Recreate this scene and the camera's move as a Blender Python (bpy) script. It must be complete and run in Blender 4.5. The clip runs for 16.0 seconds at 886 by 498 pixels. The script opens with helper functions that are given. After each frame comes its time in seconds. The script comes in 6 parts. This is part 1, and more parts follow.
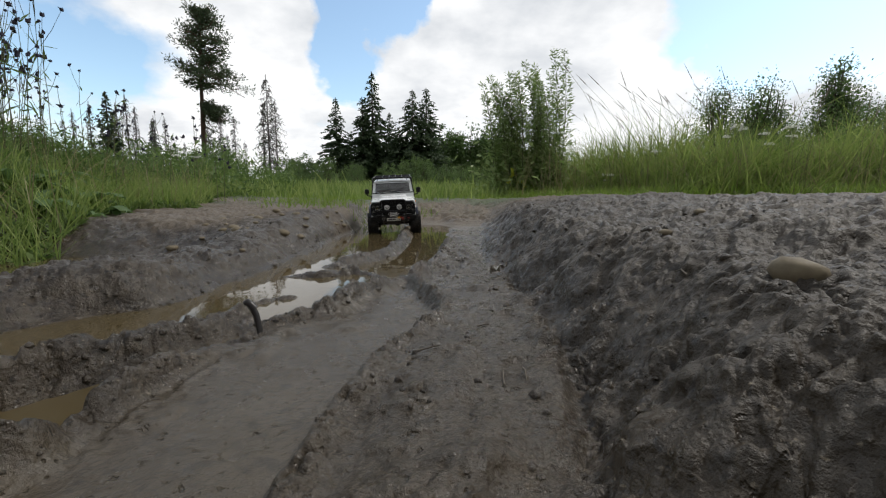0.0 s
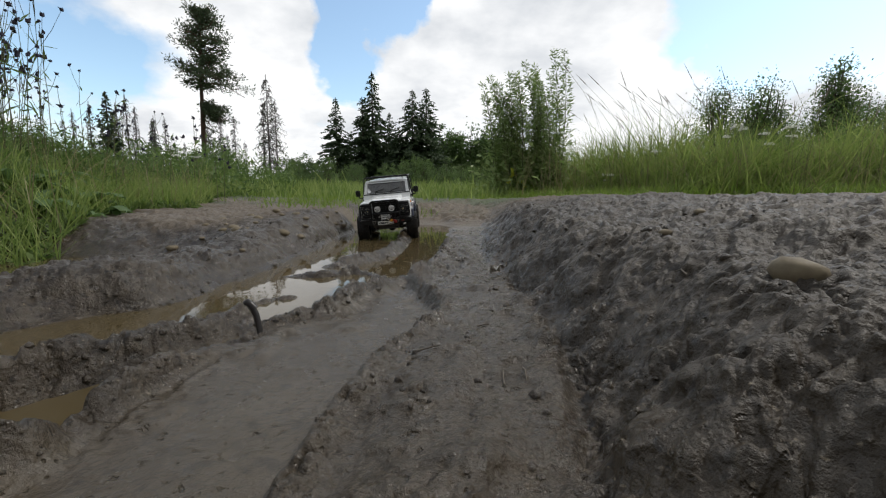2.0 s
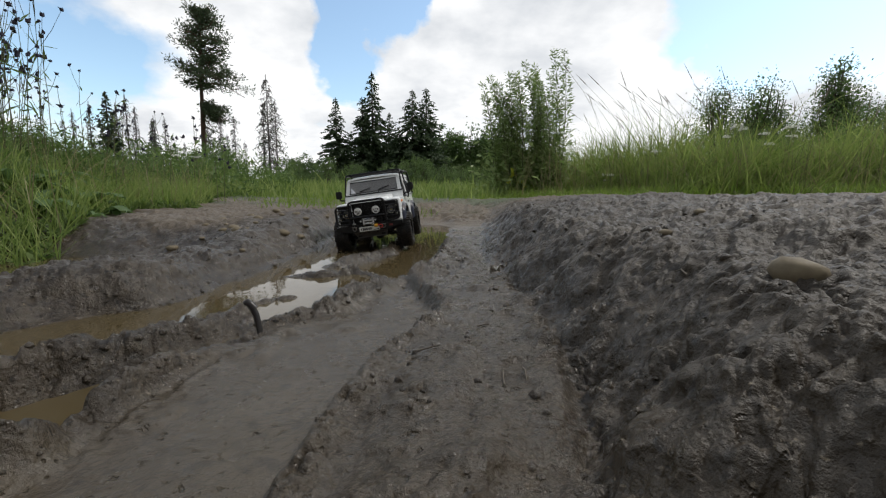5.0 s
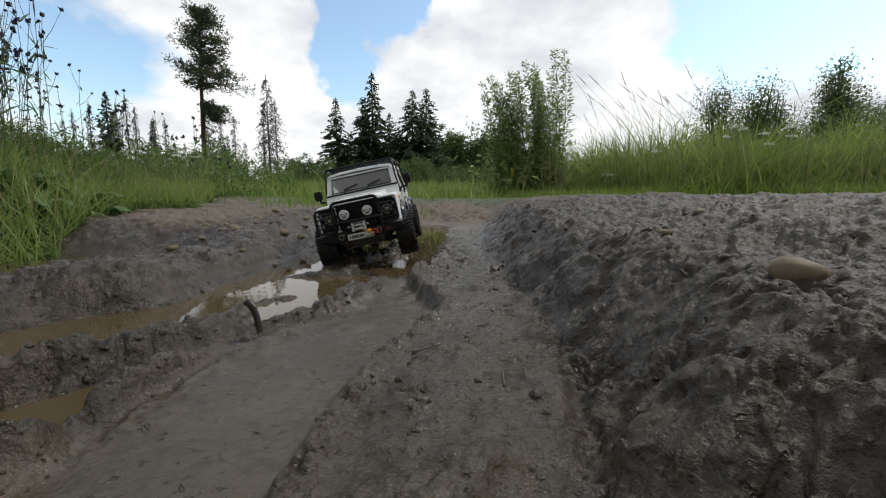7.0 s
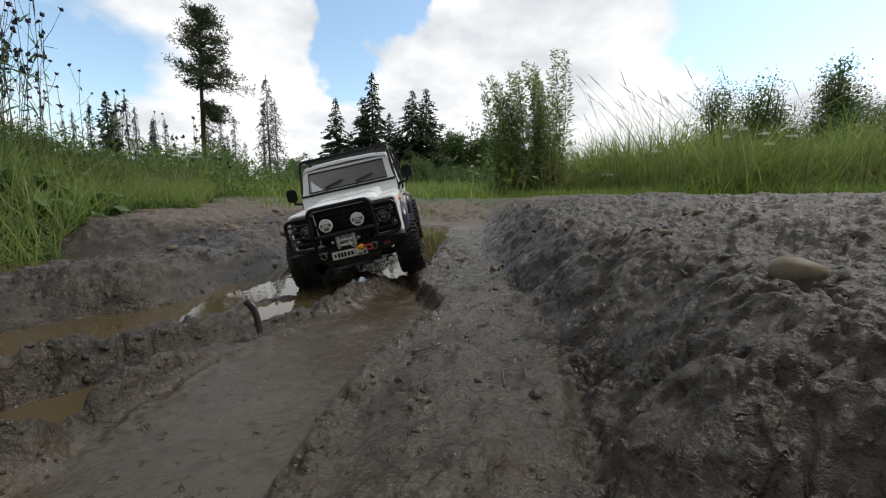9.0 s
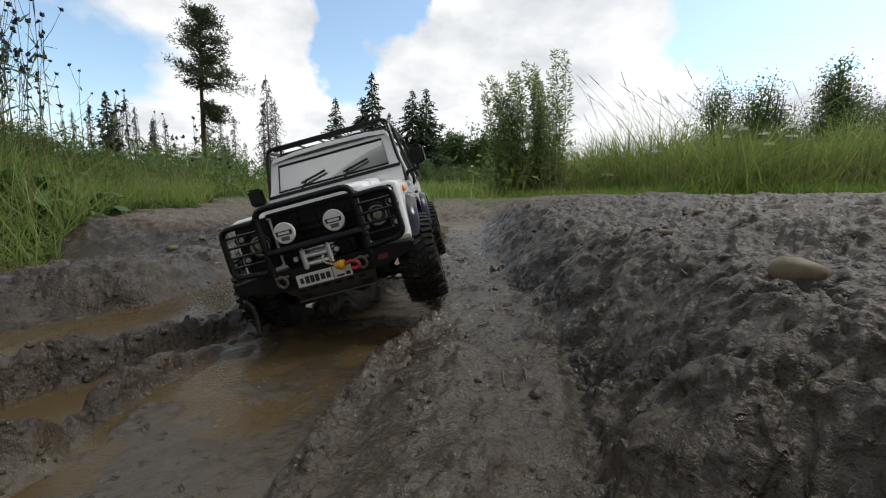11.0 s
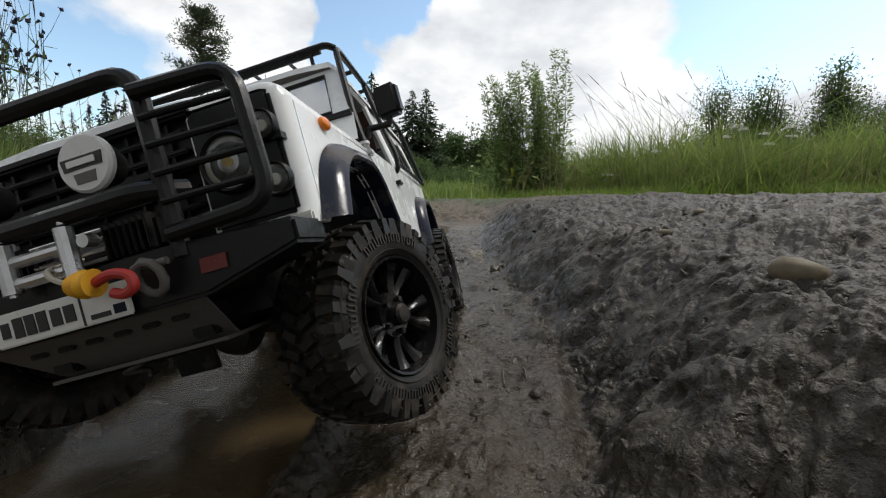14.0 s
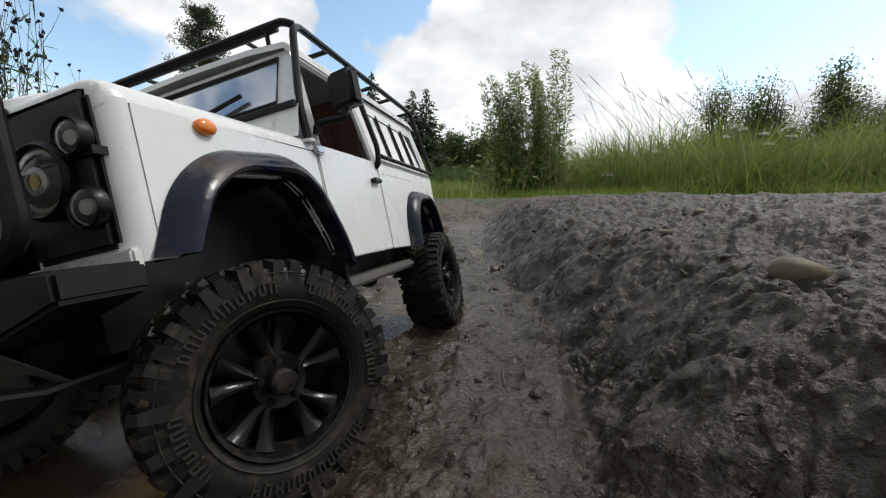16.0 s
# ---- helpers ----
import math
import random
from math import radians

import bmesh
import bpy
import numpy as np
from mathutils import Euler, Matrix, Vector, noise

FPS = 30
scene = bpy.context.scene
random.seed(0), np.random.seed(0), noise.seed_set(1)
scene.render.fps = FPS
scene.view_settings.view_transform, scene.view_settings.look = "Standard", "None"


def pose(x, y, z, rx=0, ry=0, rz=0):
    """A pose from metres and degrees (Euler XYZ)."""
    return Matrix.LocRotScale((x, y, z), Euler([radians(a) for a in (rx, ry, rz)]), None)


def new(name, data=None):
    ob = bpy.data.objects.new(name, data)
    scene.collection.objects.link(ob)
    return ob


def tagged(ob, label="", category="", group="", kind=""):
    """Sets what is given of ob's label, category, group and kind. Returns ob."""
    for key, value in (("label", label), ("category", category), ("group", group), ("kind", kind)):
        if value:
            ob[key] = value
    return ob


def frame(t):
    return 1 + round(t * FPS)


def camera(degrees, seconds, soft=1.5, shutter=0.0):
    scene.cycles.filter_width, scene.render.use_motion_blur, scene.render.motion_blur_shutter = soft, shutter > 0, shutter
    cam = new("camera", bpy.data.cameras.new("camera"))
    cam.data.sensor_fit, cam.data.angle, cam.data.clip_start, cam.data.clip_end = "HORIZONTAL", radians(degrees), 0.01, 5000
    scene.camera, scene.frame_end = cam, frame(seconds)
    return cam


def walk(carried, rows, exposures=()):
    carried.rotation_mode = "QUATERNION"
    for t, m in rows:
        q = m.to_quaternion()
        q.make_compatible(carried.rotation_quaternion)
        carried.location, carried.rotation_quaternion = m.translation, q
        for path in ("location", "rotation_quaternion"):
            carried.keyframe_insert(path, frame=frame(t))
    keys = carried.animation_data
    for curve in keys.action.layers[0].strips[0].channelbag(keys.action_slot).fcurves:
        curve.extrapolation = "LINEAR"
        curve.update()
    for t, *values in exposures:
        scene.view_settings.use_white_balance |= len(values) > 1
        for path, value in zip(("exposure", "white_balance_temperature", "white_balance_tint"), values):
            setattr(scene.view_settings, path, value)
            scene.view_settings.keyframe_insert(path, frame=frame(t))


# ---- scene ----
cam = camera(95, 16.0, soft=1.2)
CAM = pose(0, 0, 0.14, 82.4, 0, 0)
walk(cam, [(0, CAM), (16, CAM)])

# ---- daylight: bright broken cloud, soft sun ----
SUN_EL, SUN_AZ = 54.0, 72.0
world = bpy.data.worlds.new("cloudy_sky")
scene.world = world
world.use_nodes = True
wt = world.node_tree
wt.nodes.clear()


def wnode(kind, **kw):
    n = wt.nodes.new(kind)
    for k, v in kw.items():
        n.inputs[k].default_value = v
    return n


w_out = wnode("ShaderNodeOutputWorld")
w_bg = wnode("ShaderNodeBackground", Strength=0.13)
w_sky = wnode("ShaderNodeTexSky")
w_sky.sky_type, w_sky.sun_disc = "NISHITA", False
w_sky.sun_elevation, w_sky.sun_rotation = radians(SUN_EL), radians(SUN_AZ)
w_co = wnode("ShaderNodeTexCoord")
w_sep = wnode("ShaderNodeSeparateXYZ")
wt.links.new(w_co.outputs["Generated"], w_sep.inputs[0])


def wmath(op, a, b=None):
    n = wt.nodes.new("ShaderNodeMath")
    n.operation = op
    for k, v in enumerate((a, b)):
        if v is None:
            continue
        if isinstance(v, (int, float)):
            n.inputs[k].default_value = v
        else:
            wt.links.new(v, n.inputs[k])
    return n.outputs[0]


def wblob(x, y, z, size):
    """1 inside a soft round gap in the cloud round that direction, 0 outside."""
    d = Vector((x, y, z)).normalized()
    n = wt.nodes.new("ShaderNodeVectorMath")
    n.operation = "DISTANCE"
    wt.links.new(w_warp.outputs[0], n.inputs[0])
    n.inputs[1].default_value = d
    m = wnode("ShaderNodeMapRange", **{"From Min": size, "From Max": size * 0.35})
    m.interpolation_type = "SMOOTHSTEP"
    wt.links.new(n.outputs["Value"], m.inputs["Value"])
    return m.outputs[0]


# cloud layer seen in perspective: direction divided by its height
w_h = wmath("ADD", wmath("MAXIMUM", w_sep.outputs[2], 0.0), 0.30)
w_comb = wt.nodes.new("ShaderNodeCombineXYZ")
wt.links.new(wmath("DIVIDE", w_sep.outputs[0], w_h), w_comb.inputs[0])
wt.links.new(wmath("DIVIDE", w_sep.outputs[1], w_h), w_comb.inputs[1])
w_n1 = wnode("ShaderNodeTexNoise", Scale=1.0, Detail=10.0, Roughness=0.58)
w_n2 = wnode("ShaderNodeTexNoise", Scale=1.5, Detail=9.0, Roughness=0.55)
wt.links.new(w_comb.outputs[0], w_n1.inputs["Vector"])
wt.links.new(w_comb.outputs[0], w_n2.inputs["Vector"])
w_wn = wnode("ShaderNodeTexNoise", Scale=4.0, Detail=6.0)
wt.links.new(w_co.outputs["Generated"], w_wn.inputs["Vector"])
w_wc = wt.nodes.new("ShaderNodeVectorMath")
w_wc.operation = "MULTIPLY_ADD"
wt.links.new(w_wn.outputs["Color"], w_wc.inputs[0])
w_wc.inputs[1].default_value, w_wc.inputs[2].default_value = (0.5, 0.5, 0.5), (-0.25, -0.25, -0.25)
w_warp = wt.nodes.new("ShaderNodeVectorMath")
w_warp.operation = "ADD"
wt.links.new(w_co.outputs["Generated"], w_warp.inputs[0])
wt.links.new(w_wc.outputs[0], w_warp.inputs[1])
gaps = wmath("ADD", wmath("MULTIPLY", wblob(-0.145, 1.063, 0.43, 0.17), 0.95), wmath("MULTIPLY", wblob(-0.92, 1.06, 0.33, 0.22), 0.36))
gaps = wmath("ADD", gaps, wmath("MULTIPLY", wblob(0.86, 1.06, 0.50, 0.25), 0.78))
gaps = wmath("ADD", gaps, wmath("MULTIPLY", wblob(1.15, 1.0, 0.36, 0.14), 0.45))
gaps = wmath("ADD", gaps, wmath("MULTIPLY", wblob(-0.55, 0.3, 0.9, 0.5), 0.8))
w_cov = wmath("SUBTRACT", wmath("ADD", wmath("MULTIPLY", w_n1.outputs["Fac"], 2.0), -0.22), gaps)
w_cr = wnode("ShaderNodeMapRange", **{"From Min": 0.30, "From Max": 0.58})
wt.links.new(w_cov, w_cr.inputs["Value"])
w_cc = wt.nodes.new("ShaderNodeValToRGB")
w_cc.color_ramp.elements[0].position, w_cc.color_ramp.elements[0].color = 0.36, (4.7, 4.95, 5.3, 1)
w_cc.color_ramp.elements[1].position, w_cc.color_ramp.elements[1].color = 0.56, (7.9, 7.95, 8.0, 1)
wt.links.new(w_n2.outputs["Fac"], w_cc.inputs[0])
w_blue = wt.nodes.new("ShaderNodeMixRGB")
w_blue.blend_type, w_blue.inputs[0].default_value = "MULTIPLY", 1.0
w_blue.inputs[2].default_value = (1.65, 1.68, 1.55, 1)
wt.links.new(w_sky.outputs[0], w_blue.inputs[1])
w_mix = wt.nodes.new("ShaderNodeMixRGB")
wt.links.new(w_cr.outputs[0], w_mix.inputs[0])
wt.links.new(w_blue.outputs[0], w_mix.inputs[1])
wt.links.new(w_cc.outputs[0], w_mix.inputs[2])
# sky dimmed towards -y, unseen behind the camera, for deeper contrast on the ground
w_dir = wnode("ShaderNodeMapRange", **{"From Min": -0.5, "From Max": 0.6, "To Min": 0.42, "To Max": 1.0})
wt.links.new(w_sep.outputs[1], w_dir.inputs["Value"])
w_dim = wt.nodes.new("ShaderNodeMixRGB")
w_dim.blend_type, w_dim.inputs[0].default_value = "MULTIPLY", 1.0
wt.links.new(w_mix.outputs[0], w_dim.inputs[1])
wt.links.new(w_dir.outputs[0], w_dim.inputs[2])
wt.links.new(w_dim.outputs[0], w_bg.inputs["Color"])
wt.links.new(w_bg.outputs[0], w_out.inputs[0])

sun = new("sun", bpy.data.lights.new("sun", "SUN"))
sun.data.energy, sun.data.angle, sun.data.color = 1.8, radians(12), (1.0, 0.96, 0.9)
sun.matrix_world = pose(0, 0, 20) @ Euler((radians(90 - SUN_EL), 0, radians(180 - SUN_AZ))).to_matrix().to_4x4()
scene.view_settings.exposure = 0.08


# ---- materials ----
class Mat:
    """A node material with short ways to add nodes."""

    def __init__(self, name, color=(0.5, 0.5, 0.5), rough=0.6, metal=0.0, **more):
        self.m = bpy.data.materials.new(name)
        self.m.use_nodes = True
        self.t = self.m.node_tree
        self.b = self.t.nodes["Principled BSDF"]
        self.b.inputs["Base Color"].default_value = (*color, 1)
        self.b.inputs["Roughness"].default_value = rough
        self.b.inputs["Metallic"].default_value = metal
        for k, v in more.items():
            self.b.inputs[k.replace("_", " ")].default_value = v
        self.co = None

    def node(self, kind, **kw):
        n = self.t.nodes.new(kind)
        for k, v in kw.items():
            n.inputs[k.replace("_", " ")].default_value = v
        return n

    def link(self, a, b):
        self.t.links.new(a, b)

    def coords(self):
        if self.co is None:
            self.co = self.node("ShaderNodeTexCoord").outputs["Object"]
        return self.co

    def noise(self, scale, detail=4.0, rough=0.55, stretch=None):
        n = self.node("ShaderNodeTexNoise", Scale=scale, Detail=detail, Roughness=rough)
        src = self.coords()
        if stretch:
            mp = self.node("ShaderNodeMapping", Scale=stretch)
            self.link(src, mp.inputs["Vector"])
            src = mp.outputs[0]
        self.link(src, n.inputs["Vector"])
        return n.outputs["Fac"]

    def ramp(self, fac, *stops):
        r = self.node("ShaderNodeValToRGB")
        e = r.color_ramp.elements
        while len(e) < len(stops):
            e.new(0.5)
        for k, (p, c) in enumerate(stops):
            e[k].position = p
            e[k].color = (c, c, c, 1) if isinstance(c, (int, float)) else (*c, 1)
        self.link(fac, r.inputs[0])
        return r.outputs[0]

    def mix(self, fac, a, b, mode="MIX"):
        n = self.node("ShaderNodeMixRGB")
        n.blend_type = mode
        for sock, v in zip(n.inputs, (fac, a, b)):
            if isinstance(v, (int, float)):
                sock.default_value = v if sock.type == "VALUE" else (v, v, v, 1)
            elif isinstance(v, tuple):
                sock.default_value = (*v, 1)
            else:
                self.link(v, sock)
        return n.outputs[0]

    def base(self, sock):
        self.link(sock, self.b.inputs["Base Color"])
        return self

    def rough(self, sock):
        self.link(sock, self.b.inputs["Roughness"])
        return self

    def bump(self, sock, distance, strength=1.0):
        n = self.node("ShaderNodeBump", Distance=distance, Strength=strength)
        self.link(sock, n.inputs["Height"])
        if self.b.inputs["Normal"].is_linked:
            self.link(self.b.inputs["Normal"].links[0].from_socket, n.inputs["Normal"])
        self.link(n.outputs[0], self.b.inputs["Normal"])
        return self

    def attr(self, name):
        n = self.node("ShaderNodeAttribute")
        n.attribute_name = name
        return n.outputs["Fac"]


def mat_ground():
    """Wet brown-grey mud near the ruts, dry sandy soil, then turf, by the zones stored on the sheet."""
    m = Mat("mud_and_turf", (0.0660, 0.0516, 0.0360), 0.5, Specular_IOR_Level=0.5)
    big, mid, fine = m.noise(7, 6), m.noise(45, 6, 0.6), m.noise(260, 5, 0.6)
    mud = m.mix(m.ramp(big, (0.35, 0.0), (0.65, 1.0)), (0.0198, 0.0142, 0.0081), (0.0436, 0.0319, 0.0186))
    mud = m.mix(m.ramp(mid, (0.45, 0.0), (0.75, 0.7)), mud, (0.0647, 0.0484, 0.0282))
    mud = m.mix(m.ramp(fine, (0.62, 0.0), (0.72, 0.6)), mud, (0.0990, 0.0761, 0.0456))
    mud = m.mix(m.ramp(m.noise(120, 4, 0.5), (0.30, 0.8), (0.44, 0.0)), mud, (0.0106, 0.0076, 0.0047))
    mud = m.mix(m.ramp(m.noise(330, 2, 0.4), (0.70, 0.0), (0.735, 0.9)), mud, (0.1584, 0.1290, 0.0870))
    slop = m.mix(m.ramp(m.noise(14, 5), (0.35, 0.0), (0.7, 1.0)), (0.0515, 0.0393, 0.0240), (0.0713, 0.0561, 0.0354))
    slop = m.mix(m.ramp(m.noise(75, 5, 0.6), (0.54, 0.0), (0.68, 0.75)), slop, (0.0343, 0.0258, 0.0156))
    slur, trod = m.attr("slurry"), m.attr("trodden")
    mud = m.mix(trod, mud, m.mix(mid, (0.0264, 0.0193, 0.0117), (0.0660, 0.0503, 0.0306)))
    mud = m.mix(slur, mud, slop)
    dry = m.mix(mid, (0.070, 0.053, 0.034), (0.160, 0.123, 0.082))
    dry = m.mix(m.ramp(fine, (0.35, 0.6), (0.5, 0.0)), dry, (0.08, 0.06, 0.042))
    turf = m.mix(mid, (0.035, 0.055, 0.015), (0.07, 0.09, 0.025))
    col = m.mix(m.attr("dry"), mud, dry)
    col = m.mix(m.attr("turf"), col, turf)
    m.base(col)
    wet = m.ramp(m.noise(28, 5, 0.6), (0.38, 0.10), (0.66, 0.36))
    wet = m.mix(trod, wet, m.ramp(m.noise(55, 5, 0.6), (0.38, 0.06), (0.66, 0.30)))
    m.rough(m.mix(slur, m.mix(m.attr("dryness"), wet, 0.58), m.ramp(m.noise(40, 5), (0.35, 0.10), (0.65, 0.30))))
    calm = m.mix(0.75, mid, 0.5)
    m.bump(m.mix(slur, m.mix(trod, mid, m.mix(0.4, mid, 0.5)), calm), 0.006, 0.9).bump(m.mix(slur, fine, m.mix(0.35, fine, 0.5)), 0.0022, 1.0).bump(m.noise(800, 4, 0.6), 0.0006, 0.8).bump(m.ramp(m.noise(150, 3, 0.5), (0.27, 0.0), (0.36, 1.0)), 0.0030, 0.8)
    return m.m


def mat_water():
    m = Mat("brown_puddle_water", (0.075, 0.055, 0.028), 0.03, IOR=1.33)
    m.base(m.mix(m.noise(9, 3), (0.062, 0.047, 0.022), (0.090, 0.069, 0.036)))
    m.bump(m.noise(22, 2), 0.0014, 0.22)
    return m.m


def mat_flood():
    """A thin cloudy film of water: part of the mud below shows through."""
    m = Mat("thin_cloudy_water", (0.07, 0.048, 0.022), 0.22, IOR=1.25)
    m.base(m.mix(m.noise(12, 4), (0.090, 0.062, 0.029), (0.130, 0.092, 0.046)))
    m.bump(m.noise(60, 3), 0.002, 0.35)
    clear = m.node("ShaderNodeBsdfTransparent")
    mix = m.node("ShaderNodeMixShader", Fac=0.62)
    m.link(clear.outputs[0], mix.inputs[1])
    m.link(m.b.outputs[0], mix.inputs[2])
    m.link(mix.outputs[0], m.t.nodes["Material Output"].inputs["Surface"])
    return m.m


GROUND, WATER, FLOOD = mat_ground(), mat_water(), mat_flood()


def mesh_of(name, verts, faces, material, smooth=True):
    me = bpy.data.meshes.new(name)
    me.from_pydata([tuple(v) for v in verts], [], [tuple(f) for f in faces])
    me.materials.append(material)
    if smooth:
        me.polygons.foreach_set("use_smooth", [True] * len(me.polygons))
    me.update()
    return me


# ---- ground: one sheet from the ruts to the horizon ----
def hash2(ix, iy, seed):
    n = (ix.astype(np.int64) * 374761393 + iy.astype(np.int64) * 668265263 + seed * 1442695041) & 0xFFFFFFFF
    n = ((n ^ (n >> 13)) * 1274126177) & 0xFFFFFFFF
    return ((n ^ (n >> 16)) & 0xFFFFFF) / float(0xFFFFFF)


def vnoise(x, y, seed=0):
    ix, iy = np.floor(x), np.floor(y)
    fx, fy = x - ix, y - iy
    fx, fy = fx * fx * fx * (fx * (fx * 6 - 15) + 10), fy * fy * fy * (fy * (fy * 6 - 15) + 10)
    a, b = hash2(ix, iy, seed), hash2(ix + 1, iy, seed)
    c, d = hash2(ix, iy + 1, seed), hash2(ix + 1, iy + 1, seed)
    return (a + (b - a) * fx) * (1 - fy) + (c + (d - c) * fx) * fy - 0.5


def fbm(x, y, size, octaves=4, gain=0.5, seed=0):
    s, amp, k = 0.0, 1.0, 1.0 / size
    for o in range(octaves):
        s = s + amp * vnoise(x * k + 17.3 * o, y * k - 9.1 * o, seed + o)
        amp, k = amp * gain, k * 2.03
    return s


def lumps(x, y, size, seed=0):
    """Rounded clods: 0 in the cracks, up to 1 on top."""
    cx, cy = np.floor(x / size), np.floor(y / size)
    best = np.full(np.shape(x), 9.0)
    for dx in (-1, 0, 1):
        for dy in (-1, 0, 1):
            px = (cx + dx + hash2(cx + dx, cy + dy, seed)) * size
            py = (cy + dy + hash2(cx + dx, cy + dy, seed + 7)) * size
            r = 0.45 + 0.6 * hash2(cx + dx, cy + dy, seed + 13)
            best = np.minimum(best, ((x - px) ** 2 + (y - py) ** 2) / (size * r) ** 2)
    return np.sqrt(np.clip(1 - best, 0, 1))


def smooth(a, b, v):
    t = np.clip((v - a) / (b - a), 0, 1)
    return t * t * (3 - 2 * t)


def line_x(y, pts):
    return np.interp(y, [p[0] for p in pts], [p[1] for p in pts])


def ridge(x, y, pts, width, height):
    """A rounded bank along a line of (x, y) points; the height follows the list."""
    best = np.zeros(np.shape(x))
    for (ax, ay, ah), (bx, by, bh) in zip(pts, pts[1:]):
        dx, dy = bx - ax, by - ay
        t = np.clip(((x - ax) * dx + (y - ay) * dy) / (dx * dx + dy * dy), 0, 1)
        d = np.hypot(x - ax - t * dx, y - ay - t * dy)
        best = np.maximum(best, (ah + (bh - ah) * t) * height * np.exp(-((d / width) ** 2) * 1.2))
    return best


# edge of the water at the foot of the outer mound, and foot of the high bank, as (y, x)
MOUND_FOOT = [(0.0, -0.80), (0.25, -0.58), (0.405, -0.462), (0.448, -0.432), (0.504, -0.362), (0.56, -0.340), (0.66, -0.345), (0.85, -0.342), (1.08, -0.338), (1.72, -0.345), (2.4, -0.37)]
BANK_FOOT = [(-0.3, 0.060), (0.10, 0.055), (0.16, 0.058), (0.25, 0.080), (0.36, 0.090), (0.69, 0.094), (0.95, 0.105), (1.3, 0.13), (1.7, 0.17), (2.4, 0.24)]


# sides of the basin of liquid mud, as (y, x)
BASIN_L = [(0.05, -0.42), (0.15, -0.235), (0.19, -0.206), (0.225, -0.208), (0.28, -0.206), (0.35, -0.192), (0.40, -0.166), (0.45, -0.130), (0.52, -0.108), (0.58, -0.085), (0.64, -0.06)]
BASIN_R = [(0.05, -0.092), (0.176, -0.080), (0.234, -0.075), (0.306, -0.060), (0.36, -0.036), (0.40, -0.018), (0.437, -0.008), (0.47, -0.014), (0.55, -0.038), (0.64, -0.06)]


def basin(x, y):
    w = 0.012 * fbm(x, y, 0.05, 3, 0.5, 81)
    return smooth(-0.006, 0.010, x - line_x(y, BASIN_L) + w) * smooth(-0.003, 0.006, line_x(y, BASIN_R) - x + 0.7 * w) * smooth(0.63, 0.59, y)


def trodden(x, y):
    """1 on the wet strip between the liquid mud and the foot of the bank."""
    return smooth(-0.002, 0.012, x - line_x(y, BASIN_R)) * smooth(0.012, -0.012, x - line_x(y, BANK_FOOT)) * smooth(1.5, 0.9, y)


def tread_bead(x, y):
    """1 on the line of crumbs pressed up along the edge of the liquid mud."""
    k = line_x(y, BASIN_R) + 0.012 + 0.004 * fbm(x, y, 0.08, 2, 0.5, 83)
    width = np.interp(y, [0.1, 0.3, 0.6], [0.013, 0.011, 0.016])
    return np.exp(-((x - k) / width) ** 2) * smooth(0.75, 0.60, y)


def creases(x, y, size, seed=0):
    """Broken, sharp-topped relief, about -0.5 to 0.5."""
    n = fbm(x, y, size, 4, 0.55, seed)
    return 0.5 - 2.2 * np.abs(n)


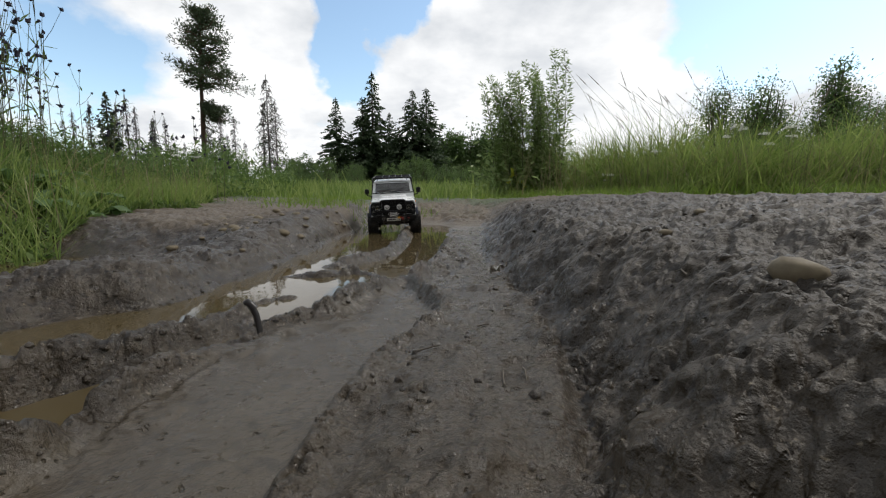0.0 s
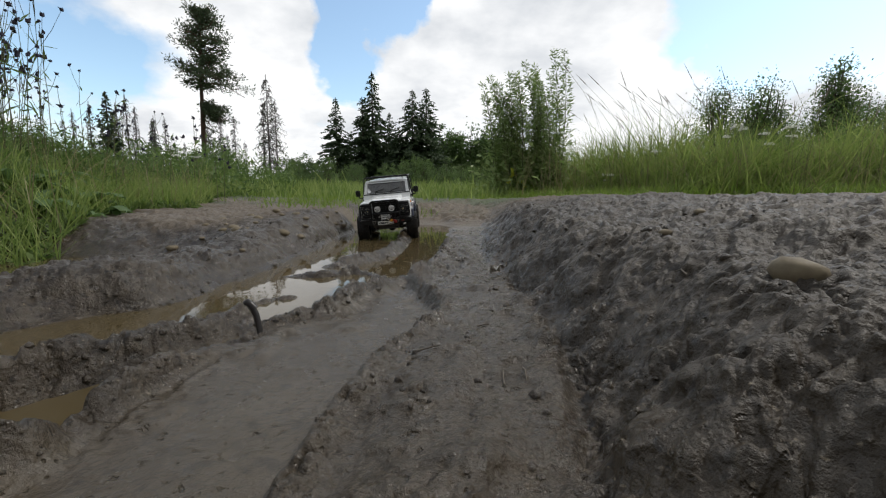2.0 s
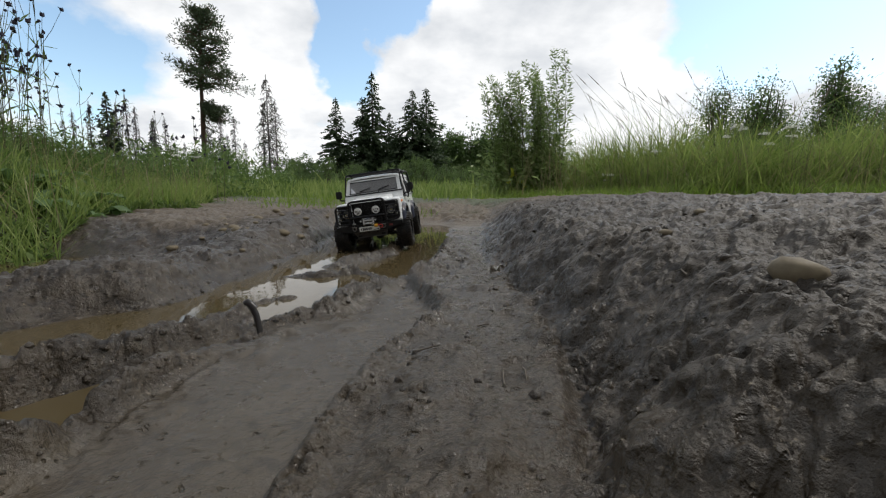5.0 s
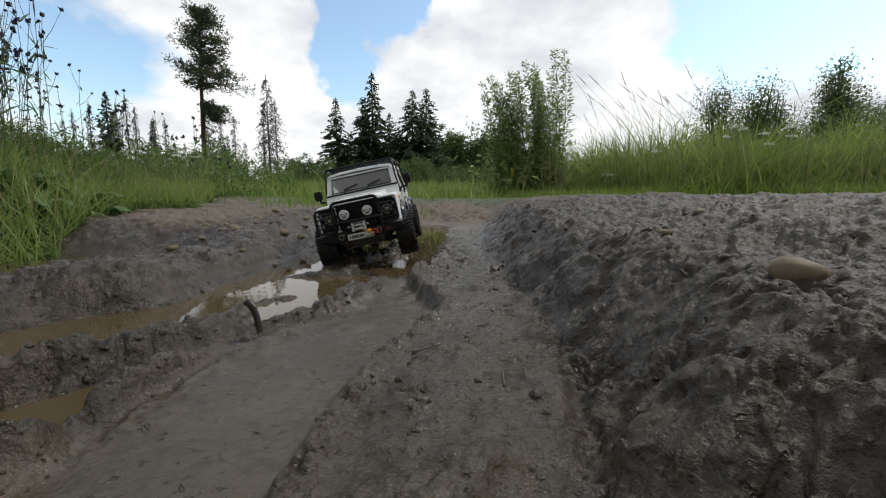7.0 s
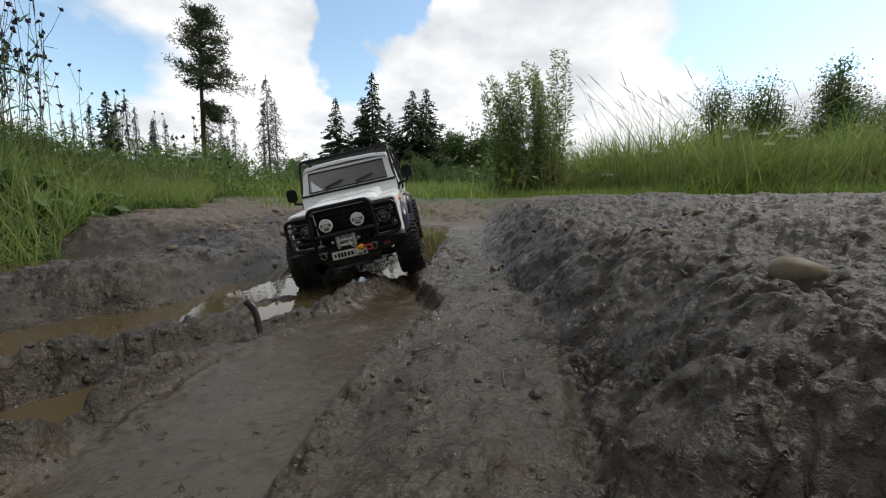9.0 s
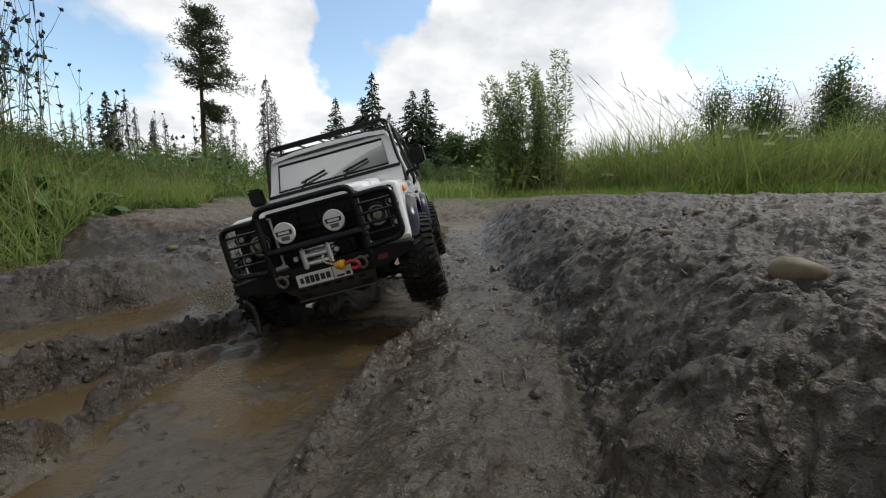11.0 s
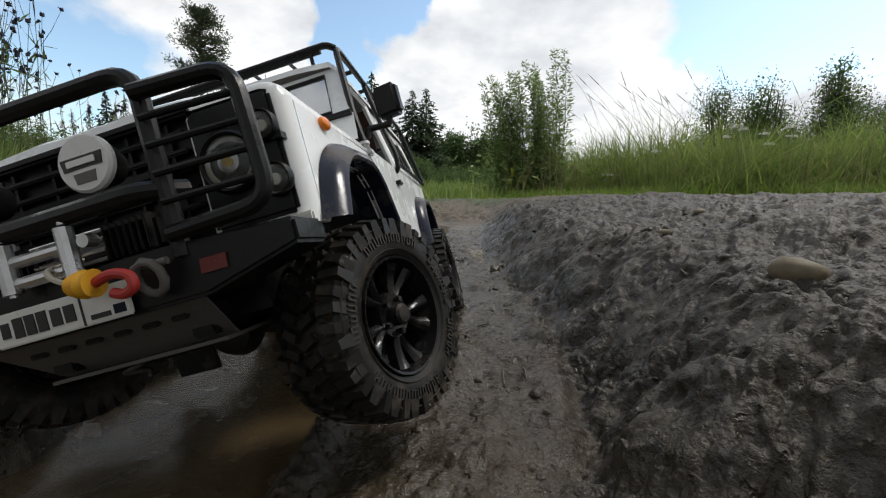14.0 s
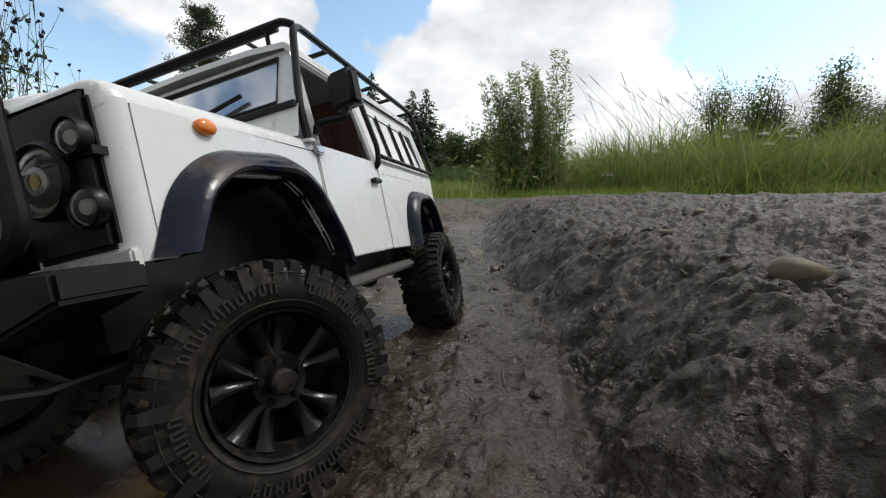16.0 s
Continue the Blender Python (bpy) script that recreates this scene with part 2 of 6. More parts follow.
def ground_height(x, y):
    wob = fbm(x, y, 0.12, 3, 0.5, 3)
    wide_wob = fbm(x, y, 0.30, 3, 0.5, 4)
    foot_r = line_x(y, BANK_FOOT) + 0.016 * wob
    foot_l = line_x(y, MOUND_FOOT) + 0.014 * wob
    r = np.hypot(x, y)
    wet = basin(x, y)
    strip = trodden(x, y)
    z = -0.012 + 0.006 * wob
    # floor of the near hollow stands just above the water
    z = z + 0.0125 * smooth(0.66, 0.58, y) * smooth(-0.035, -0.005, x - line_x(y, BASIN_L))
    # strip of trodden mud between the liquid mud and the bank, rising to the bank
    z = z + (0.010 + 0.008 * smooth(0.0, 0.09, x - line_x(y, BASIN_R))) * strip * smooth(0.95, 0.6, y)
    z = z + 0.015 * smooth(-0.02, 0.06, x) * smooth(0.6, 0.9, y)
    # left channel lies deeper
    chan = smooth(0.115, 0.06, np.abs(x - foot_l - 0.085))
    z = z - 0.018 * chan
    # steep dark ridge beside the channel, and the trench at its foot
    z = np.maximum(z, -0.016 + ridge(x, y, [(-0.46, 0.13, 1.0), (-0.345, 0.225, 1.05), (-0.308, 0.268, 1.0), (-0.287, 0.296, 0.95), (-0.262, 0.338, 0.98), (-0.238, 0.39, 0.84), (-0.222, 0.430, 0.74)], 0.027, 0.036) + 0.008 * wob)
    z = z - ridge(x, y, [(-0.33, 0.165, 1.0), (-0.268, 0.232, 1.0), (-0.250, 0.262, 1.0), (-0.240, 0.300, 0.9), (-0.222, 0.36, 0.7)], 0.010, 0.004)
    # low lumpy rim of the liquid mud
    z = z + ridge(x, y, [(-0.25, 0.13, 0.8), (-0.216, 0.190, 0.9), (-0.224, 0.226, 0.9), (-0.226, 0.281, 1.25), (-0.215, 0.33, 0.5), (-0.20, 0.38, 0.4)], 0.014, 0.015)
    z = z + ridge(x, y, [(-0.190, 0.405, 0.8), (-0.150, 0.455, 1.0), (-0.120, 0.51, 1.0), (-0.085, 0.60, 0.9), (-0.04, 0.66, 0.8)], 0.018, 0.018)
    # churned islands between the puddles behind
    z = z + ridge(x, y, [(-0.225, 0.80, 0.7), (-0.180, 0.86, 0.9), (-0.135, 0.95, 0.9), (-0.12, 1.15, 0.9), (-0.14, 1.5, 0.8), (-0.17, 2.0, 0.8)], 0.030, 0.024)
    z = z + ridge(x, y, [(-0.03, 0.67, 0.8), (-0.015, 0.76, 0.8), (0.0, 0.88, 1.0), (0.02, 1.2, 0.9)], 0.022, 0.020)
    z = z + ridge(x, y, [(-0.10, 0.66, 0.8), (-0.13, 0.72, 0.8)], 0.014, 0.014)
    z = z + ridge(x, y, [(-0.262, 0.50, 0.8), (-0.225, 0.545, 1.0), (-0.200, 0.56, 0.6)], 0.013, 0.016)
    z = z + ridge(x, y, [(-0.275, 0.70, 0.7), (-0.215, 0.71, 1.0), (-0.16, 0.735, 1.0)], 0.022, 0.018)
    # outer mound on the far side of the channel, with a notch between its two lobes
    crest = np.interp(y, [0.3, 0.45, 0.53, 0.60, 0.66, 0.72, 0.85, 1.05, 1.4, 2.3], [0.034, 0.042, 0.050, 0.050, 0.032, 0.032, 0.046, 0.068, 0.078, 0.085])
    d = foot_l - x
    mound = crest * smooth(-0.012, 0.085, d) - (crest + 0.016) * smooth(0.12, 0.26, d) * smooth(1.15, 0.85, y)
    z = z + (mound + 0.012) * smooth(-0.012, 0.0, d)
    # shelf of soil and the grassy bank behind it, cut steeply
    bank_l = smooth(0.0, 0.30, (-0.55 - 0.43 * y) - x + 0.10 * fbm(x, y, 0.4, 3, 0.5, 8))
    z = z + 0.10 * bank_l * smooth(0.55, 1.2, y) * smooth(0.2, 0.6, -x)
    # high bank beside the rut: a steep crumbling face and an uneven top
    e = x - foot_r
    face_w = np.interp(y, [0.1, 0.35, 0.9, 2.0], [0.105, 0.110, 0.105, 0.18])
    face = smooth(-0.022, face_w, e + 0.014 * fbm(x, y, 0.05, 3, 0.5, 12))
    bank = 0.092 * face + 0.028 * smooth(0.06, 0.40, e) + 0.010 * smooth(0.4, 2.5, e)
    z = z + bank
    # the track climbs out of the wet hollow behind
    out = smooth(1.75, 3.0, y)
    z = z * (1 - out) + (0.10 + 0.02 * smooth(3, 6, y) + 0.03 * smooth(0.5, 2, np.abs(x))) * out
    # clods, cracks and crumbs
    near = smooth(8, 3, r)
    dryz = smooth(0.002, 0.018, z) * (1 - wet) * (1 - 0.8 * strip)
    onface = smooth(-0.01, 0.02, e) * smooth(0.22, 0.06, e)
    top = smooth(0.05, 0.10, e)
    patch = smooth(-0.12, 0.22, fbm(x, y, 0.09, 2, 0.5, 15))
    patch2 = smooth(-0.15, 0.20, fbm(x, y, 0.05, 2, 0.5, 16))
    wx, wy = x + 0.010 * fbm(x, y, 0.03, 2, 0.5, 45), y + 0.010 * fbm(x, y, 0.03, 2, 0.5, 46)
    mound_zone = smooth(-0.01, 0.02, d)
    rough = near * dryz * (1 - 0.55 * mound_zone)
    coarse = 1 - 0.78 * smooth(-0.01, 0.03, e)
    z = z + rough * coarse * (0.013 * fbm(x, y, 0.055, 4, 0.55, 21) + 0.010 * creases(wx, wy, 0.060, 22) * (0.35 + 0.65 * onface))
    z = z + rough * (0.013 * coarse * lumps(wx, wy, 0.034, 5) * patch + 0.0055 * lumps(wx, wy, 0.016, 9) * patch2 + 0.0034 * lumps(x, y, 0.0075, 10))
    z = z + near * (1 - wet) * (0.0045 * fbm(x, y, 0.013, 3, 0.6, 33) * (0.30 + dryz) + 0.0018 * fbm(x, y, 0.0042, 2, 0.6, 34) * (0.3 + dryz))
    z = z + near * top * (0.009 * fbm(x, y, 0.09, 3, 0.55, 38) + 0.008 * lumps(wx, wy, 0.060, 39) * smooth(0.0, 0.25, fbm(x, y, 0.16, 2, 0.5, 40)))
    # the face of the outer mound was sliced by a wheel: faint level lines
    z = z + 0.0022 * mound_zone * near * creases(x * 0.35, y * 0.35 + 6 * z, 0.05, 47) * smooth(1.6, 1.0, y)
    # heavy churned lumps on the ridges
    side = x - line_x(y, BASIN_L)
    churn = smooth(-0.17, -0.12, side) * smooth(0.004, -0.012, side) * smooth(0.80, 0.66, y)
    mid_churn = smooth(0.60, 0.70, y) * smooth(1.9, 1.2, y) * smooth(-0.26, -0.20, x) * smooth(0.09, 0.03, x)
    churn = np.clip(churn + 0.8 * mid_churn, 0, 1) * smooth(-0.008, 0.006, z)
    z = z + churn * (0.011 * lumps(wx, wy, 0.028, 25) + 0.0070 * lumps(wx, wy, 0.013, 26) + 0.006 * creases(wx, wy, 0.04, 29) - 0.0095)
    # wet strip: shallow dimples, pressed lug marks
    z = z + strip * (0.0050 * fbm(x, y, 0.05, 3, 0.5, 48) + 0.0030 * lumps(wx, wy, 0.013, 49) * patch2 - 0.0025 * lumps(x, y, 0.018, 50) * patch)
    bead = tread_bead(x, y) * (1 - 0.6 * wet)
    z = z + bead * (0.0040 + 0.0062 * lumps(x, y, 0.0095, 51) + 0.003 * lumps(x, y, 0.0048, 52) - 0.003)
    # soft ripples and crumbs in the liquid mud
    z = z + wet * (0.0022 * fbm(x, y, 0.045, 3, 0.5, 36) + 0.0011 * fbm(x, y, 0.010, 2, 0.5, 37) + 0.0034 * lumps(x, y, 0.016, 27) * smooth(0.20, 0.36, fbm(x, y, 0.06, 2, 0.5, 28)))
    z = z + wet * 0.004 * smooth(0.03, 0.0, side) * creases(x, y, 0.03, 31)
    # far land
    z = z + 0.25 * smooth(9, 40, r) * (1 + fbm(x, y, 14, 3, 0.5, 51)) + 2.2 * smooth(40, 300, r) * (0.5 + fbm(x, y, 90, 3, 0.5, 61))
    return z


def build_ground():
    """One round sheet: fine rings close to the ruts, widening to the horizon."""
    radii = [0.045]
    while radii[-1] < 2.6:
        radii.append(radii[-1] * 1.0056)
    step = 1.0056
    while radii[-1] < 900:
        step = min(1.09, step + 0.0015)
        radii.append(radii[-1] * step)
    front = np.arange(-56.0, 56.01, 0.18)
    rear = np.arange(60.5, 300, 2.5)
    ang = np.radians(np.concatenate([front, rear]))
    A, Rr = np.meshgrid(ang, np.array(radii))
    X, Y = Rr * np.sin(A), Rr * np.cos(A)
    Z = ground_height(X, Y)
    # the face of the bank crumbles sideways too
    e = X - line_x(Y, BANK_FOOT)
    onface = smooth(0.0, 0.03, e) * smooth(0.16, 0.06, e) * smooth(2.0, 1.0, Y)
    XX = X + onface * (0.010 * fbm(Y, Z, 0.035, 3, 0.55, 53) + 0.004 * fbm(Y, Z, 0.010, 2, 0.5, 54))
    YY = Y + onface * 0.006 * fbm(X + 3, Z, 0.03, 2, 0.5, 55)
    n, m = len(ang), len(radii)
    me = bpy.data.meshes.new("ground")
    hub = np.array([[0, 0, float(Z[0].mean())]])
    co = np.concatenate([np.stack([XX, YY, Z], -1).reshape(-1, 3), hub]).astype(np.float32)
    k = np.arange(n)
    i = (np.arange(m - 1)[:, None] * n + k[None, :]).ravel()
    j = (np.arange(m - 1)[:, None] * n + ((k + 1) % n)[None, :]).ravel()
    quads = np.stack([i, i + n, j + n, j], 1)
    tris = np.stack([np.full(n, n * m), k, (k + 1) % n], 1)
    loops = np.concatenate([quads.ravel(), tris.ravel()]).astype(np.int32)
    starts = np.concatenate([np.arange(len(quads)) * 4, len(quads) * 4 + np.arange(n) * 3]).astype(np.int32)
    me.vertices.add(len(co))
    me.vertices.foreach_set("co", co.ravel())
    me.loops.add(len(loops))
    me.loops.foreach_set("vertex_index", loops)
    me.polygons.add(len(starts))
    me.polygons.foreach_set("loop_start", starts)
    me.polygons.foreach_set("use_smooth", np.ones(len(starts), dtype=bool))
    me.update(calc_edges=True)
    wob = fbm(X, Y, 0.35, 4, 0.55, 71)
    turf = np.maximum(smooth(-0.05, 0.25, (-0.62 - 0.36 * Y) - X + 0.25 * wob) * smooth(0.5, 1.0, Y), smooth(2.4, 3.2, Rr + 1.2 * wob))
    dry = np.clip(smooth(0.045, 0.085, Z + 0.03 * wob) * smooth(-0.45, -0.60, X) + 0.55 * smooth(0.13, 0.16, Z) * smooth(0.5, 1.5, Rr) + smooth(1.5, 2.2, Y + wob), 0, 1) * (1 - turf)
    dryness = np.clip(smooth(0.02, 0.09, Z + 0.02 * wob) * 0.7 + dry + turf, 0, 1) * (1 - trodden(X, Y))
    for name, val in (("turf", turf), ("dry", dry), ("dryness", dryness), ("slurry", basin(X, Y)), ("trodden", trodden(X, Y))):
        a = me.attributes.new(name, "FLOAT", "POINT")
        a.data.foreach_set("value", np.append(val.ravel(), 0.0).astype(np.float32))
    me.materials.append(GROUND)
    return tagged(new("ground", me), "churned wet brown mud ruts rising to grassy soil", "ground", kind="structure")


ground = build_ground()


def pool(name, outline, z, material, label, step=0.006, wave=0.0):
    """A sheet of liquid over a rectangle of the ruts; the mud stands up through it."""
    x0, y0, x1, y1 = outline
    xs, ys = np.arange(x0, x1 + step, step), np.arange(y0, y1 + step, step)
    X, Y = np.meshgrid(xs, ys)
    Z = z + wave * fbm(X, Y, 0.06, 4, 0.5, 91)
    nx = len(xs)
    i = (np.arange(len(ys) - 1)[:, None] * nx + np.arange(nx - 1)[None, :]).ravel()
    me = mesh_of(name, np.stack([X, Y, Z], -1).reshape(-1, 3), np.stack([i, i + 1, i + nx + 1, i + nx], 1), material)
    return tagged(new(name, me), label, "water", kind="structure")


pool("water", (-1.35, 0.03, 0.16, 2.0), -0.003, WATER, "still brown puddle water lying in the ruts", 0.02)
flood = pool("flood_water", (-0.40, 0.03, 0.10, 1.0), 0.0, FLOOD, "thin brown water pushed up ahead of the truck", 0.006, 0.0016)


# ---- plants ----
def mat_leaf(name, a, b, rough=0.55, glow=0.35):
    """Leaf with two greens picked leaf by leaf; part of the light passes through."""
    m = Mat(name, a, rough)
    rnd = m.node("ShaderNodeNewGeometry").outputs["Random Per Island"]
    col = m.mix(rnd, a, b)
    col = m.mix(m.ramp(m.noise(3.0, 3), (0.4, 0.0), (0.7, 0.35)), col, tuple(0.6 * v for v in a))
    m.base(col)
    tr = m.node("ShaderNodeBsdfTranslucent")
    m.link(col, tr.inputs["Color"])
    mix = m.node("ShaderNodeMixShader", Fac=glow)
    m.link(m.b.outputs[0], mix.inputs[1])
    m.link(tr.outputs[0], mix.inputs[2])
    m.link(mix.outputs[0], m.t.nodes["Material Output"].inputs["Surface"])
    return m.m


def mat_bark(name, a, b):
    m = Mat(name, a, 0.9)
    n = m.noise(6, 6, 0.6, (1, 1, 0.25))
    m.base(m.mix(n, a, b)).bump(n, 0.05, 0.6)
    return m.m


GRASS = mat_leaf("meadow_grass", (0.13, 0.22, 0.040), (0.36, 0.43, 0.13), glow=0.5)
GRASS_LUSH = mat_leaf("short_bright_grass", (0.16, 0.26, 0.035), (0.24, 0.34, 0.055), glow=0.5)
GRASS_DRY = mat_leaf("dry_grass_straw", (0.22, 0.19, 0.09), (0.32, 0.28, 0.15))
WEED = mat_leaf("weed_leaf", (0.07, 0.13, 0.030), (0.18, 0.26, 0.07), glow=0.5)
BROAD = mat_leaf("broad_dock_leaf", (0.08, 0.15, 0.045), (0.13, 0.21, 0.07), glow=0.4)
MUGWORT = mat_leaf("mugwort_leaf", (0.18, 0.27, 0.08), (0.34, 0.43, 0.18), glow=0.55)
HEAD = Mat("dark_seed_head", (0.018, 0.016, 0.035), 0.7).m
STEM = mat_leaf("green_stem", (0.09, 0.11, 0.04), (0.13, 0.13, 0.06), glow=0.1)
SEED = mat_leaf("grass_seed_panicle", (0.20, 0.16, 0.12), (0.28, 0.24, 0.17))
UMBEL = mat_leaf("white_flower_umbel", (0.6, 0.62, 0.55), (0.75, 0.75, 0.7))
SPRUCE = mat_leaf("spruce_needles", (0.040, 0.070, 0.032), (0.075, 0.115, 0.048), glow=0.35)
PINE = mat_leaf("pine_needles", (0.055, 0.085, 0.045), (0.100, 0.135, 0.065), glow=0.35)
BUSH = mat_leaf("willow_and_birch_leaf", (0.075, 0.135, 0.04), (0.14, 0.22, 0.07), glow=0.45)
BUSH_PALE = mat_leaf("pale_meadow_bush_leaf", (0.10, 0.165, 0.05), (0.17, 0.25, 0.08), glow=0.45)
BARK_PINE = mat_bark("pine_bark", (0.12, 0.065, 0.04), (0.07, 0.05, 0.04))
BARK_GREY = mat_bark("grey_dead_bark", (0.14, 0.125, 0.115), (0.08, 0.072, 0.068))
BARK_DARK = mat_bark("dark_bark", (0.05, 0.04, 0.03), (0.08, 0.065, 0.05))
rng = np.random.default_rng(12)


class Soup:
    """Collects strips and quads fast, then becomes one mesh."""

    def __init__(self):
        self.v, self.f, self.n = [], [], 0

    def add(self, verts, faces):
        self.v.append(np.asarray(verts, dtype=np.float64))
        self.f.append(np.asarray(faces, dtype=np.int64) + self.n)
        self.n += len(verts)

    def leaves(self, at, size, aspect=0.45, up=0.3, along=None):
        """Pointed leaves (two triangles each) at the points, turned at random or along given ways."""
        at = np.asarray(at, dtype=np.float64)
        k = len(at)
        if k == 0:
            return
        d = rng.normal(size=(k, 3)) if along is None else np.asarray(along) + rng.normal(size=(k, 3)) * 0.35
        d[:, 2] += up
        d /= np.linalg.norm(d, axis=1, keepdims=True) + 1e-9
        side = np.cross(d, rng.normal(size=(k, 3)))
        side /= np.linalg.norm(side, axis=1, keepdims=True) + 1e-9
        s = (np.asarray(size) * rng.uniform(0.6, 1.3, k))[:, None]
        a, b = at, at + d * s
        m = at + d * s * 0.45
        V = np.stack([a, m + side * s * aspect * 0.5, b, m - side * s * aspect * 0.5], 1).reshape(-1, 3)
        i = np.arange(k)[:, None] * 4
        self.add(V, np.concatenate([i + [0, 1, 2], i + [0, 2, 3]]))

    def blades(self, base, height, width, lean=0.35, droop=0.35, segs=3):
        """Tapered bent blades of grass."""
        base = np.asarray(base, dtype=np.float64)
        k = len(base)
        if k == 0:
            return
        h = np.asarray(height) * rng.uniform(0.55, 1.15, k)
        a = rng.uniform(0, math.tau, k)
        dirx, diry = np.cos(a), np.sin(a)
        l = np.abs(rng.normal(0, lean, k)) + 0.05
        fa = rng.uniform(0, math.tau, k)
        wx, wy = np.cos(fa) * width * 0.5, np.sin(fa) * width * 0.5
        P = []
        for j in range(segs + 1):
            t = j / segs
            out = h * (l * t + droop * l * t * t * 1.4)
            z = h * (t - 0.30 * l * t * t)
            c = base + np.stack([dirx * out, diry * out, z], 1)
            if j < segs:
                w = np.stack([wx, wy, np.zeros(k)], 1) * (1 - 0.75 * t)
                P += [c - w, c + w]
            else:
                P.append(c)
        n = len(P)
        V = np.stack(P, 1).reshape(-1, 3)
        i = np.arange(k)[:, None] * n
        F = []
        for j in range(segs - 1):
            F += [i + [2 * j, 2 * j + 1, 2 * j + 3], i + [2 * j, 2 * j + 3, 2 * j + 2]]
        F.append(i + [2 * segs - 2, 2 * segs - 1, 2 * segs])
        self.add(V, np.concatenate(F))

    def stick(self, pts, r0, r1, seg=4):
        """A tapering stalk along a line of points."""
        pts = np.asarray(pts, dtype=np.float64)
        n = len(pts)
        d = np.gradient(pts, axis=0)
        d /= np.linalg.norm(d, axis=1, keepdims=True) + 1e-9
        ref = np.where(np.abs(d[:, 2:3]) < 0.9, [[0, 0, 1.0]], [[1.0, 0, 0]])
        u = np.cross(d, ref)
        u /= np.linalg.norm(u, axis=1, keepdims=True) + 1e-9
        w = np.cross(d, u)
        r = np.linspace(r0, r1, n)[:, None]
        V = np.stack([pts + (u * math.cos(k * math.tau / seg) + w * math.sin(k * math.tau / seg)) * r for k in range(seg)], 1).reshape(-1, 3)
        F = []
        for i in range(n - 1):
            for k in range(seg):
                a, b, c, e = i * seg + k, i * seg + (k + 1) % seg, (i + 1) * seg + (k + 1) % seg, (i + 1) * seg + k
                F += [[a, b, c], [a, c, e]]
        self.add(V, F)

    def mesh(self, name, material, smooth=False):
        me = bpy.data.meshes.new(name)
        if not self.v:
            return me
        V, F = np.concatenate(self.v).astype(np.float32), np.concatenate(self.f).astype(np.int32)
        me.vertices.add(len(V))
        me.vertices.foreach_set("co", V.ravel())
        me.loops.add(F.size)
        me.loops.foreach_set("vertex_index", F.ravel())
        me.polygons.add(len(F))
        me.polygons.foreach_set("loop_start", np.arange(0, F.size, 3, dtype=np.int32))
        if smooth:
            me.polygons.foreach_set("use_smooth", np.ones(len(F), dtype=bool))
        me.update(calc_edges=True)
        me.materials.append(material)
        return me


def ground_at(x, y):
    return ground_height(np.atleast_1d(np.asarray(x, dtype=np.float64)), np.atleast_1d(np.asarray(y, dtype=np.float64)))


def child(name, me, parent, label=""):
    ob = new(name, me)
    ob.parent = parent
    return tagged(ob, label)


def sow(count, x0, x1, y0, y1, keep):
    """Random ground points in a rectangle where keep(x, y) allows."""
    x, y = rng.uniform(x0, x1, count), rng.uniform(y0, y1, count)
    k = keep(x, y)
    x, y = x[k], y[k]
    return np.stack([x, y, ground_at(x, y) - 0.005], 1)


def patchy(x, y, size, level, seed):
    return fbm(x, y, size, 3, 0.5, seed) > level


def left_bank(x, y):
    return (-0.55 - 0.33 * y - x + 0.14 * fbm(x, y, 0.35, 3, 0.5, 71)) > 0


def right_bank(x, y):
    return (y + 0.40 * x - 3.95 + 0.5 * fbm(x, y, 0.8, 3, 0.5, 72) > 0) & (x > 0.24 * y - 0.35)


def mid_meadow(x, y):
    return (y > 2.9 + 0.8 * fbm(x, y, 0.5, 3, 0.5, 73)) & (x <= 0.24 * y - 0.35) & (x > -0.55 * y)


